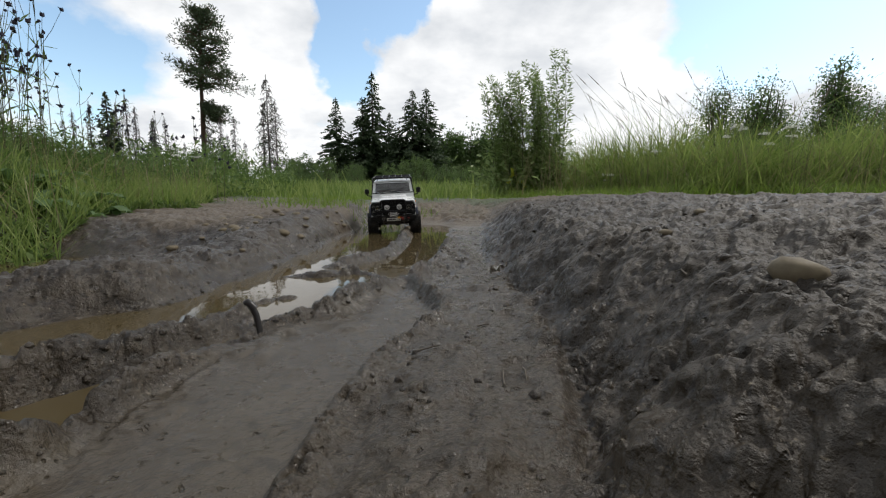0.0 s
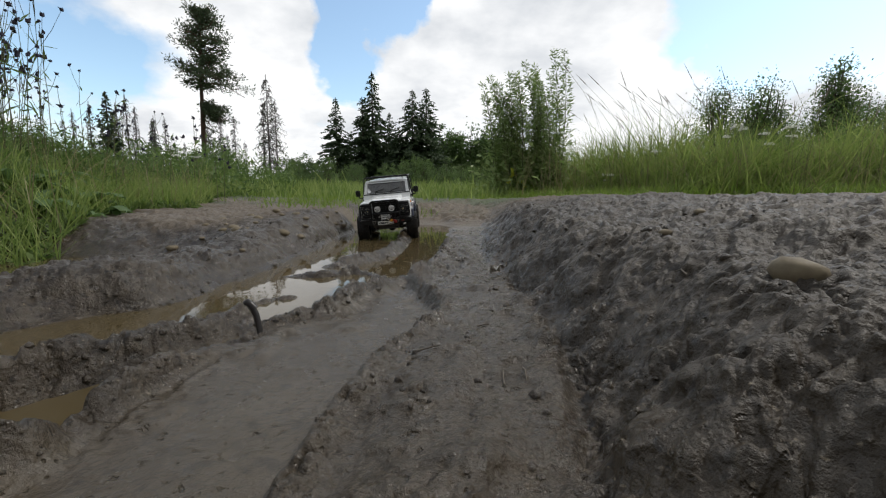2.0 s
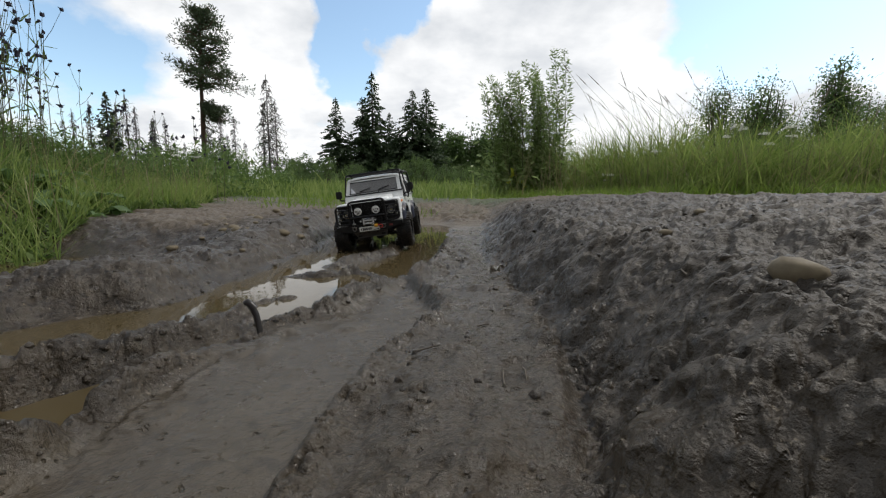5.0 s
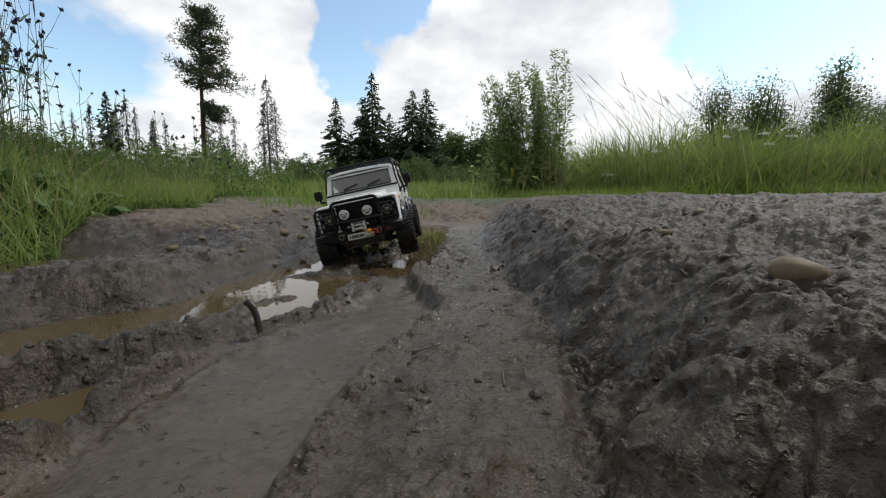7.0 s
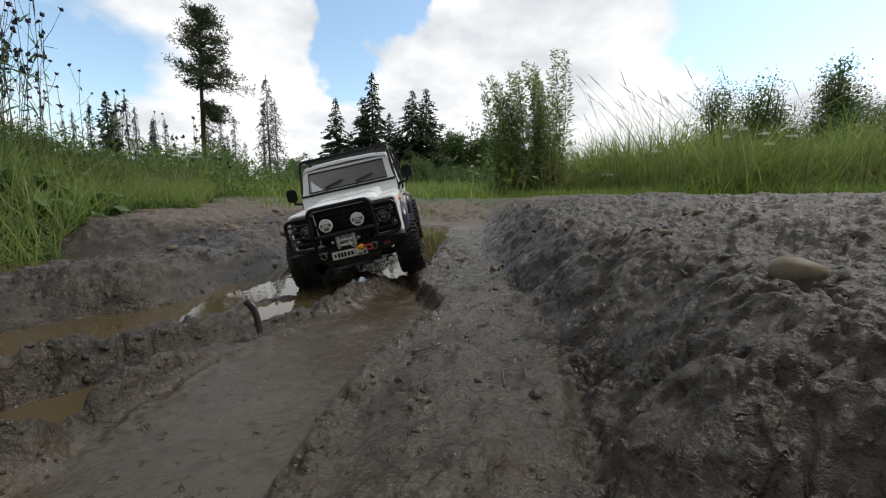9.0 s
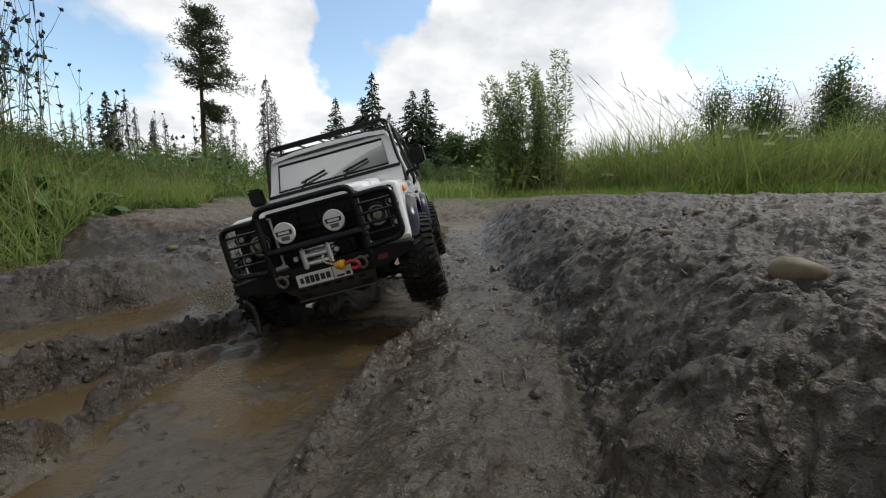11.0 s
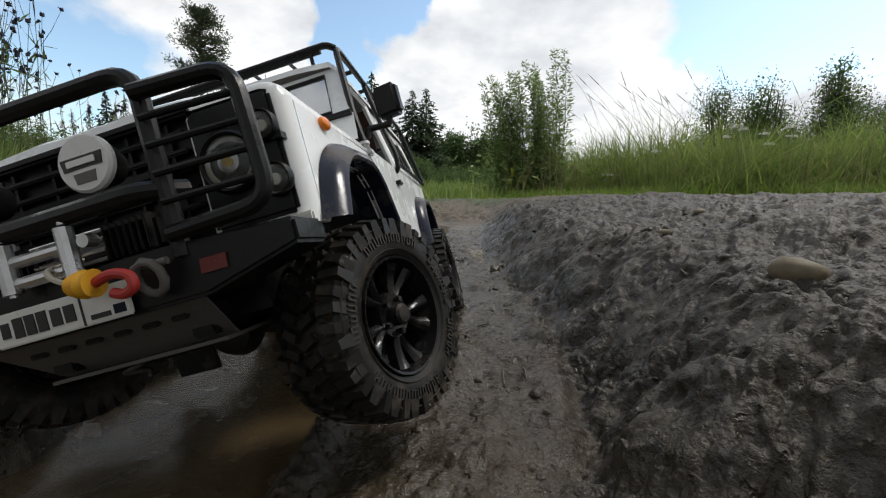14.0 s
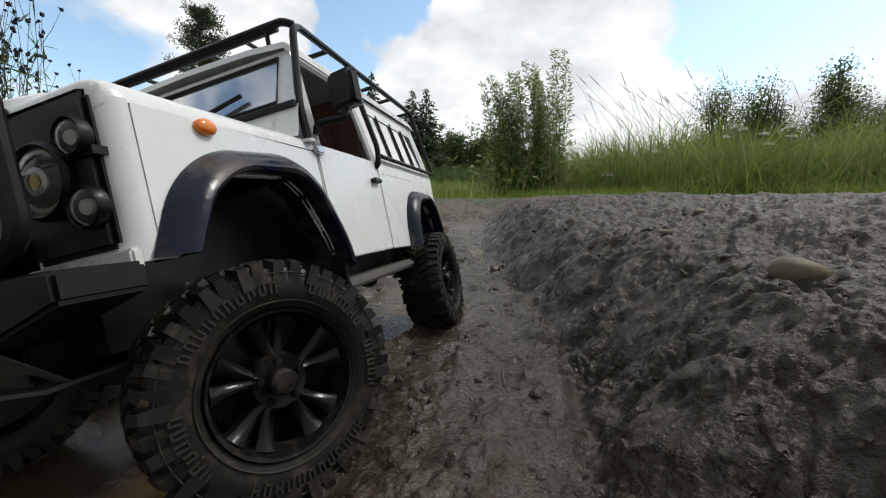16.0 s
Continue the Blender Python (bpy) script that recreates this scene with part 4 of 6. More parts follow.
def build_plants():
    build_grass()
    herb_tangle()
    seed_grass()
    mugwort()
    for x, y, h, n, sp, ln in ((-1.56, 1.50, 0.64, 20, 0.06, 0.12), (-1.58, 1.42, 0.54, 12, 0.05, 0.16), (-1.60, 1.75, 0.50, 5, 0.06, 0.05), (-1.48, 1.85, 0.47, 5, 0.07, 0.05), (-1.50, 2.10, 0.50, 6, 0.09, 0.02), (-1.25, 2.15, 0.36, 3, 0.05, 0.02)):
        head_weed(x, y, h, n, sp, ln, "tall weed with dark round flower heads on thin stalks")
    for x, y, sz, n in ((-1.12, 1.12, 0.075, 9), (-1.28, 1.22, 0.10, 9), (-1.02, 1.16, 0.055, 5), (-1.35, 1.10, 0.10, 7), (-1.18, 1.35, 0.11, 8), (-1.42, 1.45, 0.12, 8), (-1.05, 1.28, 0.06, 5)):
        dock(x, y, sz, n)
    for x, y, h, r in ((-1.45, 2.3, 0.26, 0.022), (-1.5, 2.4, 0.24, 0.018), (-1.75, 2.6, 0.3, 0.02), (2.55, 3.55, 0.55, 0.045), (2.75, 3.6, 0.52, 0.045), (2.9, 3.5, 0.56, 0.045), (2.45, 3.6, 0.50, 0.04), (2.7, 3.45, 0.42, 0.04), (2.0, 3.9, 0.40, 0.04), (1.55, 4.0, 0.14, 0.04), (1.62, 3.9, 0.18, 0.045), (1.75, 4.1, 0.48, 0.035), (2.98, 3.6, 0.50, 0.04), (2.62, 3.7, 0.60, 0.04)):
        umbel(x, y, h, r)
    # spruces behind the meadow
    for u, d, h, w, sd in ((-0.255, 46, 10.2, 2.5, 1), (-0.192, 46, 10.3, 2.6, 2), (-0.168, 47, 13.2, 2.7, 3), (-0.128, 48, 9.0, 2.6, 4), (-0.073, 46, 11.0, 3.9, 5), (-0.040, 47, 11.4, 3.3, 6), (-0.225, 48, 6.5, 2.2, 7), (-0.105, 45, 7.0, 2.4, 8)):
        spruce(u * d, d, h, w, sd, "dark green spruce with drooping branches")
    pine(-0.575 * 50, 50, 20.6)
    for u, h, w, sd, gr in ((-0.418, 12.6, 2.0, 11, 0.10), (-0.400, 10.0, 2.2, 12, 0.25), (-0.432, 9.6, 1.5, 13, 0.3), (-0.500, 8.3, 1.0, 14, 0.25), (-0.515, 6.5, 1.0, 15, 0.5), (-0.475, 5.6, 0.8, 16, 0.2), (-0.535, 8.2, 0.8, 17, 0.05), (-0.562, 7.4, 0.9, 18, 0.2),
                           (-0.69, 8.3, 0.9, 19, 0.0), (-0.664, 8.2, 0.8, 20, 0.0), (-0.755, 10.5, 1.1, 21, 0.05), (-0.775, 9.6, 1.0, 22, 0.0), (-0.735, 9.3, 0.9, 23, 0.0), (-0.845, 9.8, 0.9, 24, 0.2), (-0.885, 9.0, 0.8, 25, 0.0), (-0.905, 8.0, 1.0, 26, 0.0), (-0.79, 8.8, 0.8, 27, 0.0), (-0.62, 5.5, 0.6, 28, 0.3)):
        dead_spruce(u * 46, 46, h, w, sd, gr)
    spruce(-0.800 * 45, 45, 10.6, 1.4, 31, "dark spruce among dead trees")
    spruce(-0.695 * 47, 47, 8.0, 1.1, 32, "dark spruce among dead trees")
    # bushes at the left edge of the meadow
    for k in range(34):
        u = rng.uniform(-1.20, -0.50)
        d = rng.uniform(5, 20)
        leafy_tree(u * d, d, d * rng.uniform(0.08, 0.15 + 0.05 * (u < -0.9)), d * 0.06, 100 + k, BUSH_PALE if k % 2 else BUSH, "green willow bush at the meadow edge", "bushes at the meadow edge", size=0.030, dense=1.1)
    # low growth in the middle distance
    for k in range(22):
        u = rng.uniform(-0.42, 0.10)
        d = rng.uniform(22, 40)
        leafy_tree(u * d, d, d * rng.uniform(0.045, 0.085), d * 0.045, 140 + k, BUSH_PALE if k % 3 else BUSH, "green bush at the foot of the trees", "bushes before the spruces", size=0.04)
    for u, h in ((-0.005, 0.175), (0.03, 0.17), (0.07, 0.165), (0.10, 0.17), (0.135, 0.155), (0.17, 0.14), (-0.355, 0.10), (-0.32, 0.10), (0.2, 0.11), (0.25, 0.12)):
        leafy_tree(u * 60, 60, 60 * h * 0.93, 2.6, int(700 + u * 900), BUSH, "far broadleaf tree in the wood edge", "far wood edge", dense=1.2)
    # bushes above the right bank
    for u, d, h, w, sd, lf in ((0.60, 15, 2.4, 1.0, 201, BUSH_PALE), (0.655, 15, 3.3, 1.0, 202, BUSH), (0.70, 15, 2.2, 1.1, 203, BUSH), (0.755, 15, 3.6, 1.0, 204, BUSH), (0.79, 15, 3.2, 1.0, 205, BUSH), (0.83, 15, 2.3, 1.2, 206, BUSH), (0.90, 14, 2.3, 1.2, 207, BUSH), (0.935, 14, 3.75, 0.55, 208, BUSH), (0.955, 14, 2.9, 1.0, 209, BUSH), (1.00, 14, 2.5, 1.0, 210, BUSH), (1.05, 14, 2.7, 1.0, 211, BUSH), (1.10, 13, 2.6, 1.2, 212, BUSH), (0.535, 18, 1.9, 0.8, 213, BUSH_PALE), (0.98, 12, 2.2, 1.0, 214, BUSH), (0.72, 12, 1.7, 1.0, 215, BUSH_PALE), (1.18, 12, 2.6, 1.4, 216, BUSH)):
        leafy_tree(u * d, d, h * (1.16 if u > 0.6 else 1.0), w * 1.5, sd, lf, "dark green bush above the grassy bank", "bushes above the bank", size=0.022, dense=2.2)


build_plants()


# ---- small things on the mud ----
def blob(seed, size, squash=0.7, sub=1, rough=0.35):
    g = random.Random(seed)
    bm = bmesh.new()
    bmesh.ops.create_icosphere(bm, subdivisions=sub, radius=1)
    off = Vector((g.uniform(-9, 9), g.uniform(-9, 9), g.uniform(-9, 9)))
    for v in bm.verts:
        v.co *= 1 + rough * noise.noise(v.co * 1.3 + off) + rough * 0.5 * noise.noise(v.co * 3.1 + off)
        v.co = Vector((v.co.x, v.co.y * g.uniform(0.9, 1.0), v.co.z * squash)) * size
    return bm


def mat_stone():
    m = Mat("pale_stone", (0.28, 0.25, 0.19), 0.7)
    n = m.noise(160, 5, 0.6)
    m.base(m.mix(n, (0.08, 0.062, 0.040), (0.22, 0.18, 0.11))).bump(n, 0.001, 0.5)
    return m.m


STONE = mat_stone()


def stones():
    spots = [(0.178, 0.200, 0.0120), (0.206, 0.375, 0.006), (0.349, 0.553, 0.008)]
    g = random.Random(3)
    spots += [(-0.52 + g.gauss(0, 0.07), 1.12 + g.gauss(0, 0.14), g.uniform(0.006, 0.016)) for k in range(26)]
    spots += [(-0.40 + g.gauss(0, 0.03), 1.50 + g.gauss(0, 0.1), g.uniform(0.006, 0.012)) for k in range(6)]
    for k, (x, y, r) in enumerate(spots):
        bm = blob(50 + k, r, 0.6, 2, 0.25)
        for f in bm.faces:
            f.smooth = True
        me = bpy.data.meshes.new("stone")
        bm.to_mesh(me)
        bm.free()
        me.materials.append(STONE)
        ob = tagged(new("stone", me), "pale rounded stone bedded in the muddy soil", "stone", group="stones in the soil")
        ob.location = (x, y, float(ground_at(x, y)[0]) + r * (0.25 if k == 0 else -0.05))
        ob.rotation_euler = (0, 0, g.uniform(0, 6))


def clods():
    """Loose crumbs and lumps of mud."""
    s = Soup()
    kinds = []
    for k in range(8):
        bm = blob(200 + k, 1.0, 0.75, 1, 0.55)
        bm.verts.index_update()
        kinds.append((np.array([v.co[:] for v in bm.verts]), np.array([[v.index for v in f.verts] for f in bm.faces])))
        bm.free()
    g = np.random.default_rng(77)
    n = 5200
    y = g.uniform(0.12, 1.6, n) ** 1.0
    x = g.uniform(-0.55, 0.45, n)
    e = x - np.interp(y, [p[0] for p in BANK_FOOT], [p[1] for p in BANK_FOOT])
    b = basin(x, y)
    z = ground_at(x, y)
    ridge_zone = (x < -0.12) & (z > 0.0) & (y < 0.62)
    keep = (b < 0.3) & (z > -0.004) & ((g.random(n) < 0.45) | ridge_zone) & (fbm(x, y, 0.10, 2, 0.5, 19) > -0.12)
    edge = (b > 0.02) & (b < 0.9)
    keep |= edge
    for px, py, pz in zip(x[keep], y[keep], z[keep]):
        V, F = kinds[int(g.integers(0, 8))]
        r = float(np.clip(g.lognormal(-6.25, 0.5), 0.0008, 0.006))
        a = g.uniform(0, math.tau)
        R = np.array([[math.cos(a), -math.sin(a), 0], [math.sin(a), math.cos(a), 0], [0, 0, 1]])
        s.add((V * r * g.uniform(0.7, 1.3, 3)) @ R.T + [px, py, pz - r * 0.15], F)
    me = s.mesh("mud_clods", GROUND, True)
    val = np.zeros(len(me.vertices), dtype=np.float32)
    for name, level in (("turf", 0.0), ("dry", 0.0), ("dryness", 0.35), ("slurry", 0.0), ("trodden", 0.0)):
        me.attributes.new(name, "FLOAT", "POINT").data.foreach_set("value", val + level)
    tagged(new("mud_clods", me), "loose wet crumbs and clods of brown mud", "mud", kind="stuff")


def litter():
    """A crumpled pale scrap lying at the foot of the bank."""
    paper = Mat("dirty_white_film", (0.6, 0.58, 0.52), 0.5)
    paper.base(paper.mix(paper.ramp(paper.noise(180, 4), (0.45, 0.0), (0.62, 1.0)), (0.62, 0.60, 0.54), (0.16, 0.13, 0.10)))
    bm = bmesh.new()
    for under in (0.0, 0.0008):
        rows = []
        for i in range(15):
            t = i / 14
            w = 0.0085 * abs(math.sin(math.pi * (t * 1.9 + 0.12))) * (1 - 0.45 * t) + 0.0014
            cx, cy = 0.0690 + 0.030 * t + 0.003 * math.sin(t * 9), 0.590 + 0.050 * t
            base = float(ground_at(cx, cy)[0])
            rows.append([bm.verts.new((cx + q * w * 0.8, cy - q * w * 0.3, base + 0.0130 + 0.004 * math.sin(i * 2.1 + q * 2.7) + 0.003 * q - under)) for q in (-1, -0.3, 0.4, 1)])
        for A, B in zip(rows, rows[1:]):
            for k in range(3):
                bm.faces.new((A[k], A[k + 1], B[k + 1], B[k]))
    me = bpy.data.meshes.new("litter_scrap")
    bm.to_mesh(me)
    bm.free()
    me.materials.append(paper.m)
    tagged(new("litter_scrap", me), "crumpled dirty white plastic scrap on the mud", "litter")


def snag():
    """Black stub of wood standing in the puddle."""
    s = Soup()
    s.stick(np.array([[-0.1730, 0.3705, 0.0105], [-0.1770, 0.3735, 0.0265], [-0.1805, 0.3735, 0.0345]]), 0.0028, 0.0030, 7)
    s.stick(np.array([[-0.1785, 0.3735, 0.0330], [-0.1815, 0.3730, 0.0375], [-0.1845, 0.3725, 0.0400], [-0.1865, 0.3725, 0.0385]]), 0.0040, 0.0030, 7)
    tagged(new("wood_stub", s.mesh("wood_stub", Mat("wet_black_wood", (0.012, 0.010, 0.009), 0.35).m, True)), "wet black stub of wood standing in the puddle", "stick")


def twigs():
    g = random.Random(21)
    straw = mat_leaf("dead_stalk", (0.06, 0.045, 0.03), (0.14, 0.11, 0.07), glow=0.0)
    for k in range(22):
        x, y = g.uniform(-0.02, 0.30), g.uniform(0.22, 1.1)
        L, a = g.uniform(0.006, 0.022), g.uniform(0, math.tau)
        pts = []
        for q in (-0.5, 0.0, 0.5):
            px, py = x + q * L * math.cos(a), y + q * L * math.sin(a)
            pts.append((px, py, float(ground_at(px, py)[0]) + 0.0012))
        s = Soup()
        s.stick(np.array(pts), 0.0007, 0.0004, 5)
        tagged(new("twig", s.mesh("twig", straw)), "thin dead plant stalk lying on the mud", "twig", group="dead stalks on the mud")


stones()
clods()
litter()
snag()
twigs()


# ---- model off-roader ----
def mat_paint():
    m = Mat("white_body_paint", (0.78, 0.80, 0.80), 0.28, Coat_Weight=0.4, Coat_Roughness=0.12)
    blot, speck = m.noise(35, 5, 0.6), m.noise(420, 4, 0.6)
    col = m.mix(m.ramp(blot, (0.52, 0.0), (0.75, 0.08)), (0.80, 0.82, 0.82), (0.56, 0.54, 0.48))
    col = m.mix(m.ramp(speck, (0.73, 0.0), (0.77, 0.40)), col, (0.33, 0.26, 0.18))
    m.base(col).rough(m.ramp(blot, (0.4, 0.2), (0.75, 0.5)))
    return m.m


def mat_worn(name, color, rough, dust=(0.16, 0.125, 0.09), amount=0.5, scale=60, metal=0.0):
    m = Mat(name, color, rough, metal, Specular_IOR_Level=0.5 if max(color) > 0.05 else 0.28)
    a, b = m.noise(scale, 6, 0.62), m.noise(scale * 7, 4, 0.6)
    col = m.mix(m.ramp(a, (0.52, 0.0), (0.70, amount)), color, dust)
    col = m.mix(m.ramp(b, (0.66, 0.0), (0.72, amount)), col, dust)
    m.base(col).rough(m.ramp(a, (0.4, rough), (0.75, min(1, rough + 0.3))))
    m.bump(b, 0.0003, 0.4)
    return m.m


PAINT = mat_paint()
PAINT_DIRTY = mat_worn("muddy_white_paint", (0.70, 0.70, 0.66), 0.4, (0.22, 0.18, 0.11), 0.9, 55)
BLACK = mat_worn("black_plastic", (0.006, 0.006, 0.0065), 0.30, amount=0.05)
TUBE = mat_worn("black_coated_steel", (0.006, 0.006, 0.0065), 0.26, amount=0.03)
FLARE = mat_worn("dark_blue_gloss_plastic", (0.010, 0.013, 0.028), 0.16, amount=0.45, scale=45)
RUBBER = mat_worn("muddy_tyre_rubber", (0.013, 0.0122, 0.0115), 0.40, (0.078, 0.062, 0.046), 0.85, 70)
RIM = mat_worn("gloss_black_alloy", (0.009, 0.009, 0.010), 0.14, amount=0.22, scale=80)
CHROME = mat_worn("dull_chrome", (0.62, 0.62, 0.62), 0.25, amount=0.25, metal=1.0)
STEEL = mat_worn("muddy_grey_steel", (0.11, 0.105, 0.10), 0.5, amount=0.6)
GLASS = Mat("tinted_glass", (0.22, 0.225, 0.23), 0.02, IOR=1.85, Transmission_Weight=0.7).m
LENS = Mat("clear_lamp_glass", (0.80, 0.81, 0.78), 0.04, IOR=1.45, Transmission_Weight=0.95).m
REFLECTOR = Mat("lamp_reflector", (0.72, 0.70, 0.62), 0.35, 0.35).m
ORANGE = Mat("orange_lamp_plastic", (0.85, 0.22, 0.01), 0.25, Coat_Weight=0.5).m
COVER = mat_worn("white_lamp_cover", (0.72, 0.72, 0.70), 0.4, amount=0.3)
RED = mat_worn("red_hook_paint", (0.42, 0.025, 0.02), 0.35, amount=0.15)
YELLOW = mat_worn("yellow_rubber", (0.75, 0.38, 0.02), 0.5, amount=0.2)
PLATE = mat_worn("white_number_plate", (0.72, 0.72, 0.68), 0.4, amount=0.25)
INK = Mat("black_lettering", (0.02, 0.02, 0.02), 0.5).m
ROPE = Mat("pale_rope", (0.45, 0.42, 0.33), 0.8).m
SEAT = mat_worn("brown_seat_leather", (0.10, 0.045, 0.03), 0.5, amount=0.1)
WORN_TEXT = mat_worn("raised_sidewall_rubber", (0.040, 0.037, 0.033), 0.45, (0.12, 0.095, 0.070), 0.6, 90)
WET_MUD = mat_worn("wet_mud_crumbs", (0.035, 0.026, 0.017), 0.3, (0.07, 0.053, 0.035), 0.6, 120)
LED = Mat("yellow_lamp_chip", (0.80, 0.55, 0.08), 0.4).m


def part(name, bm, material, parent, label="", flat=False):
    me = bpy.data.meshes.new(name)
    bmesh.ops.recalc_face_normals(bm, faces=bm.faces)
    if not flat:
        for e in bm.edges:
            e.smooth = not (len(e.link_faces) == 2 and e.calc_face_angle(0) > 0.62)
        for fc in bm.faces:
            fc.smooth = True
    bm.to_mesh(me)
    bm.free()
    me.materials.append(material)
    ob = new(name, me)
    ob.parent = parent
    return tagged(ob, label)


def box(x0, y0, z0, x1, y1, z1, bev=0.0, seg=2, bm=None):
    own = bmesh.new()
    bmesh.ops.create_cube(own, size=1, matrix=Matrix.Translation(((x0 + x1) / 2, (y0 + y1) / 2, (z0 + z1) / 2)) @ Matrix.Diagonal((x1 - x0, y1 - y0, z1 - z0, 1)))
    if bev:
        bmesh.ops.bevel(own, geom=own.edges[:], offset=bev, segments=seg, affect="EDGES")
    return join(bm, own)


def join(bm, other, m=None):
    """Adds another bmesh to bm (or returns it alone)."""
    if m is not None:
        bmesh.ops.transform(other, matrix=m, verts=other.verts)
    if bm is None:
        return other
    me = bpy.data.meshes.new("tmp")
    other.to_mesh(me)
    other.free()
    bm.from_mesh(me)
    bpy.data.meshes.remove(me)
    return bm


def fillet(pts, r, seg=5):
    """Rounds the corners of an open line of points."""
    pts = [Vector(p) for p in pts]
    out = [pts[0]]
    for a, b, c in zip(pts, pts[1:], pts[2:]):
        u, v = (a - b), (c - b)
        k = min(r, u.length * 0.48, v.length * 0.48)
        p, q = b + u.normalized() * k, b + v.normalized() * k
        for i in range(seg + 1):
            t = i / seg
            out.append(p * (1 - t) ** 2 + b * 2 * t * (1 - t) + q * t * t)
    return out + [pts[-1]]


def tube(pts, r, round_by=0.0, seg=10, bm=None, closed=False):
    """A round bar along a line of points."""
    pts = fillet(pts, round_by) if round_by else [Vector(p) for p in pts]
    own = bmesh.new()
    n = len(pts)
    rings, up = [], None
    for i, p in enumerate(pts):
        a = pts[(i - 1) % n] if closed else pts[max(i - 1, 0)]
        b = pts[(i + 1) % n] if closed else pts[min(i + 1, n - 1)]
        d = (b - a).normalized()
        if up is None:
            up = d.orthogonal().normalized()
        up = (up - d * up.dot(d)).normalized()
        side = d.cross(up)
        rings.append([own.verts.new(p + (up * math.cos(k * math.tau / seg) + side * math.sin(k * math.tau / seg)) * r) for k in range(seg)])
    for i in range(n if closed else n - 1):
        A, B = rings[i], rings[(i + 1) % n]
        for k in range(seg):
            own.faces.new((A[k], A[(k + 1) % seg], B[(k + 1) % seg], B[k]))
    if not closed:
        own.faces.new(rings[0])
        own.faces.new(rings[-1])
    return join(bm, own)


def lathe(profile, m=None, seg=32, bm=None, lobes=0, depth=0.0):
    """Turns (radius, height) pairs round z."""
    own = bmesh.new()
    rings = []
    for r, h in profile:
        if r < 1e-6:
            rings.append([own.verts.new((0, 0, h))])
        else:
            rings.append([own.verts.new((r * math.cos(k * math.tau / seg), r * math.sin(k * math.tau / seg), h)) for k in range(seg)])
    for A, B in zip(rings, rings[1:]):
        for k in range(seg):
            j = (k + 1) % seg
            if len(A) == 1 and len(B) > 1:
                own.faces.new((A[0], B[k], B[j]))
            elif len(B) == 1 and len(A) > 1:
                own.faces.new((A[k], A[j], B[0]))
            elif len(A) > 1:
                own.faces.new((A[k], A[j], B[j], B[k]))
    return join(bm, own, m)


def slab(poly, axis, a, b, bev=0.0, bm=None):
    """A flat shape with thickness. axis 0: poly holds (y, z); 1: (x, z); 2: (x, y)."""
    own = bmesh.new()

    def place(p, d):
        return {0: (d, p[0], p[1]), 1: (p[0], d, p[1]), 2: (p[0], p[1], d)}[axis]
    A = [own.verts.new(place(p, a)) for p in poly]
    B = [own.verts.new(place(p, b)) for p in poly]
    own.faces.new(A)
    own.faces.new(B)
    n = len(poly)
    for i in range(n):
        own.faces.new((A[i], A[(i + 1) % n], B[(i + 1) % n], B[i]))
    if bev:
        bmesh.ops.bevel(own, geom=own.edges[:], offset=bev, segments=2, affect="EDGES")
    return join(bm, own)


def loft(sections, bm=None, cap=True):
    """Skins rows of points with the same count."""
    own = bmesh.new()
    rows = [[own.verts.new(p) for p in s] for s in sections]
    for A, B in zip(rows, rows[1:]):
        for k in range(len(A) - 1):
            own.faces.new((A[k], A[k + 1], B[k + 1], B[k]))
    return join(bm, own)


def mirror_bm(bm):
    bmesh.ops.scale(bm, vec=(-1, 1, 1), verts=bm.verts)
    return bm


def tyre_mesh():
    """Carcass with a full sidewall that bulges past the rim."""
    W = 0.0185
    prof = [(0.0275, -W * 0.74), (0.0292, -W * 0.94), (0.0325, -W * 1.03), (0.0372, -W * 1.06), (0.0418, -W * 1.02), (0.0446, -W * 0.92), (0.0458, -W * 0.7), (0.0462, 0)]
    prof = prof + [(r, -h) for r, h in reversed(prof[:-1])] + [(0.0272, W * 0.5), (0.0272, -W * 0.5), prof[0]]
    bm = lathe(prof, seg=84)
    for v in bm.verts:
        k = 1 + 0.006 * noise.noise(v.co * 160)
        v.co.x, v.co.y = v.co.x * k, v.co.y * k
    return bm


def lug(deep, wide, tall, chop):
    """One tread block, narrower at the top, its outer corner cut off."""
    bm = bmesh.new()
    bmesh.ops.create_cube(bm, size=1)
    for v in bm.verts:
        f = 0.78 if v.co.x > 0 else 1.12
        v.co = Vector((v.co.x * deep, v.co.y * wide * f, v.co.z * tall * (0.94 if v.co.x > 0 else 1.0)))
        if chop and v.co.z * chop > 0:
            v.co.x -= 0.0020 if v.co.x > 0 else 0.0046
    return bm


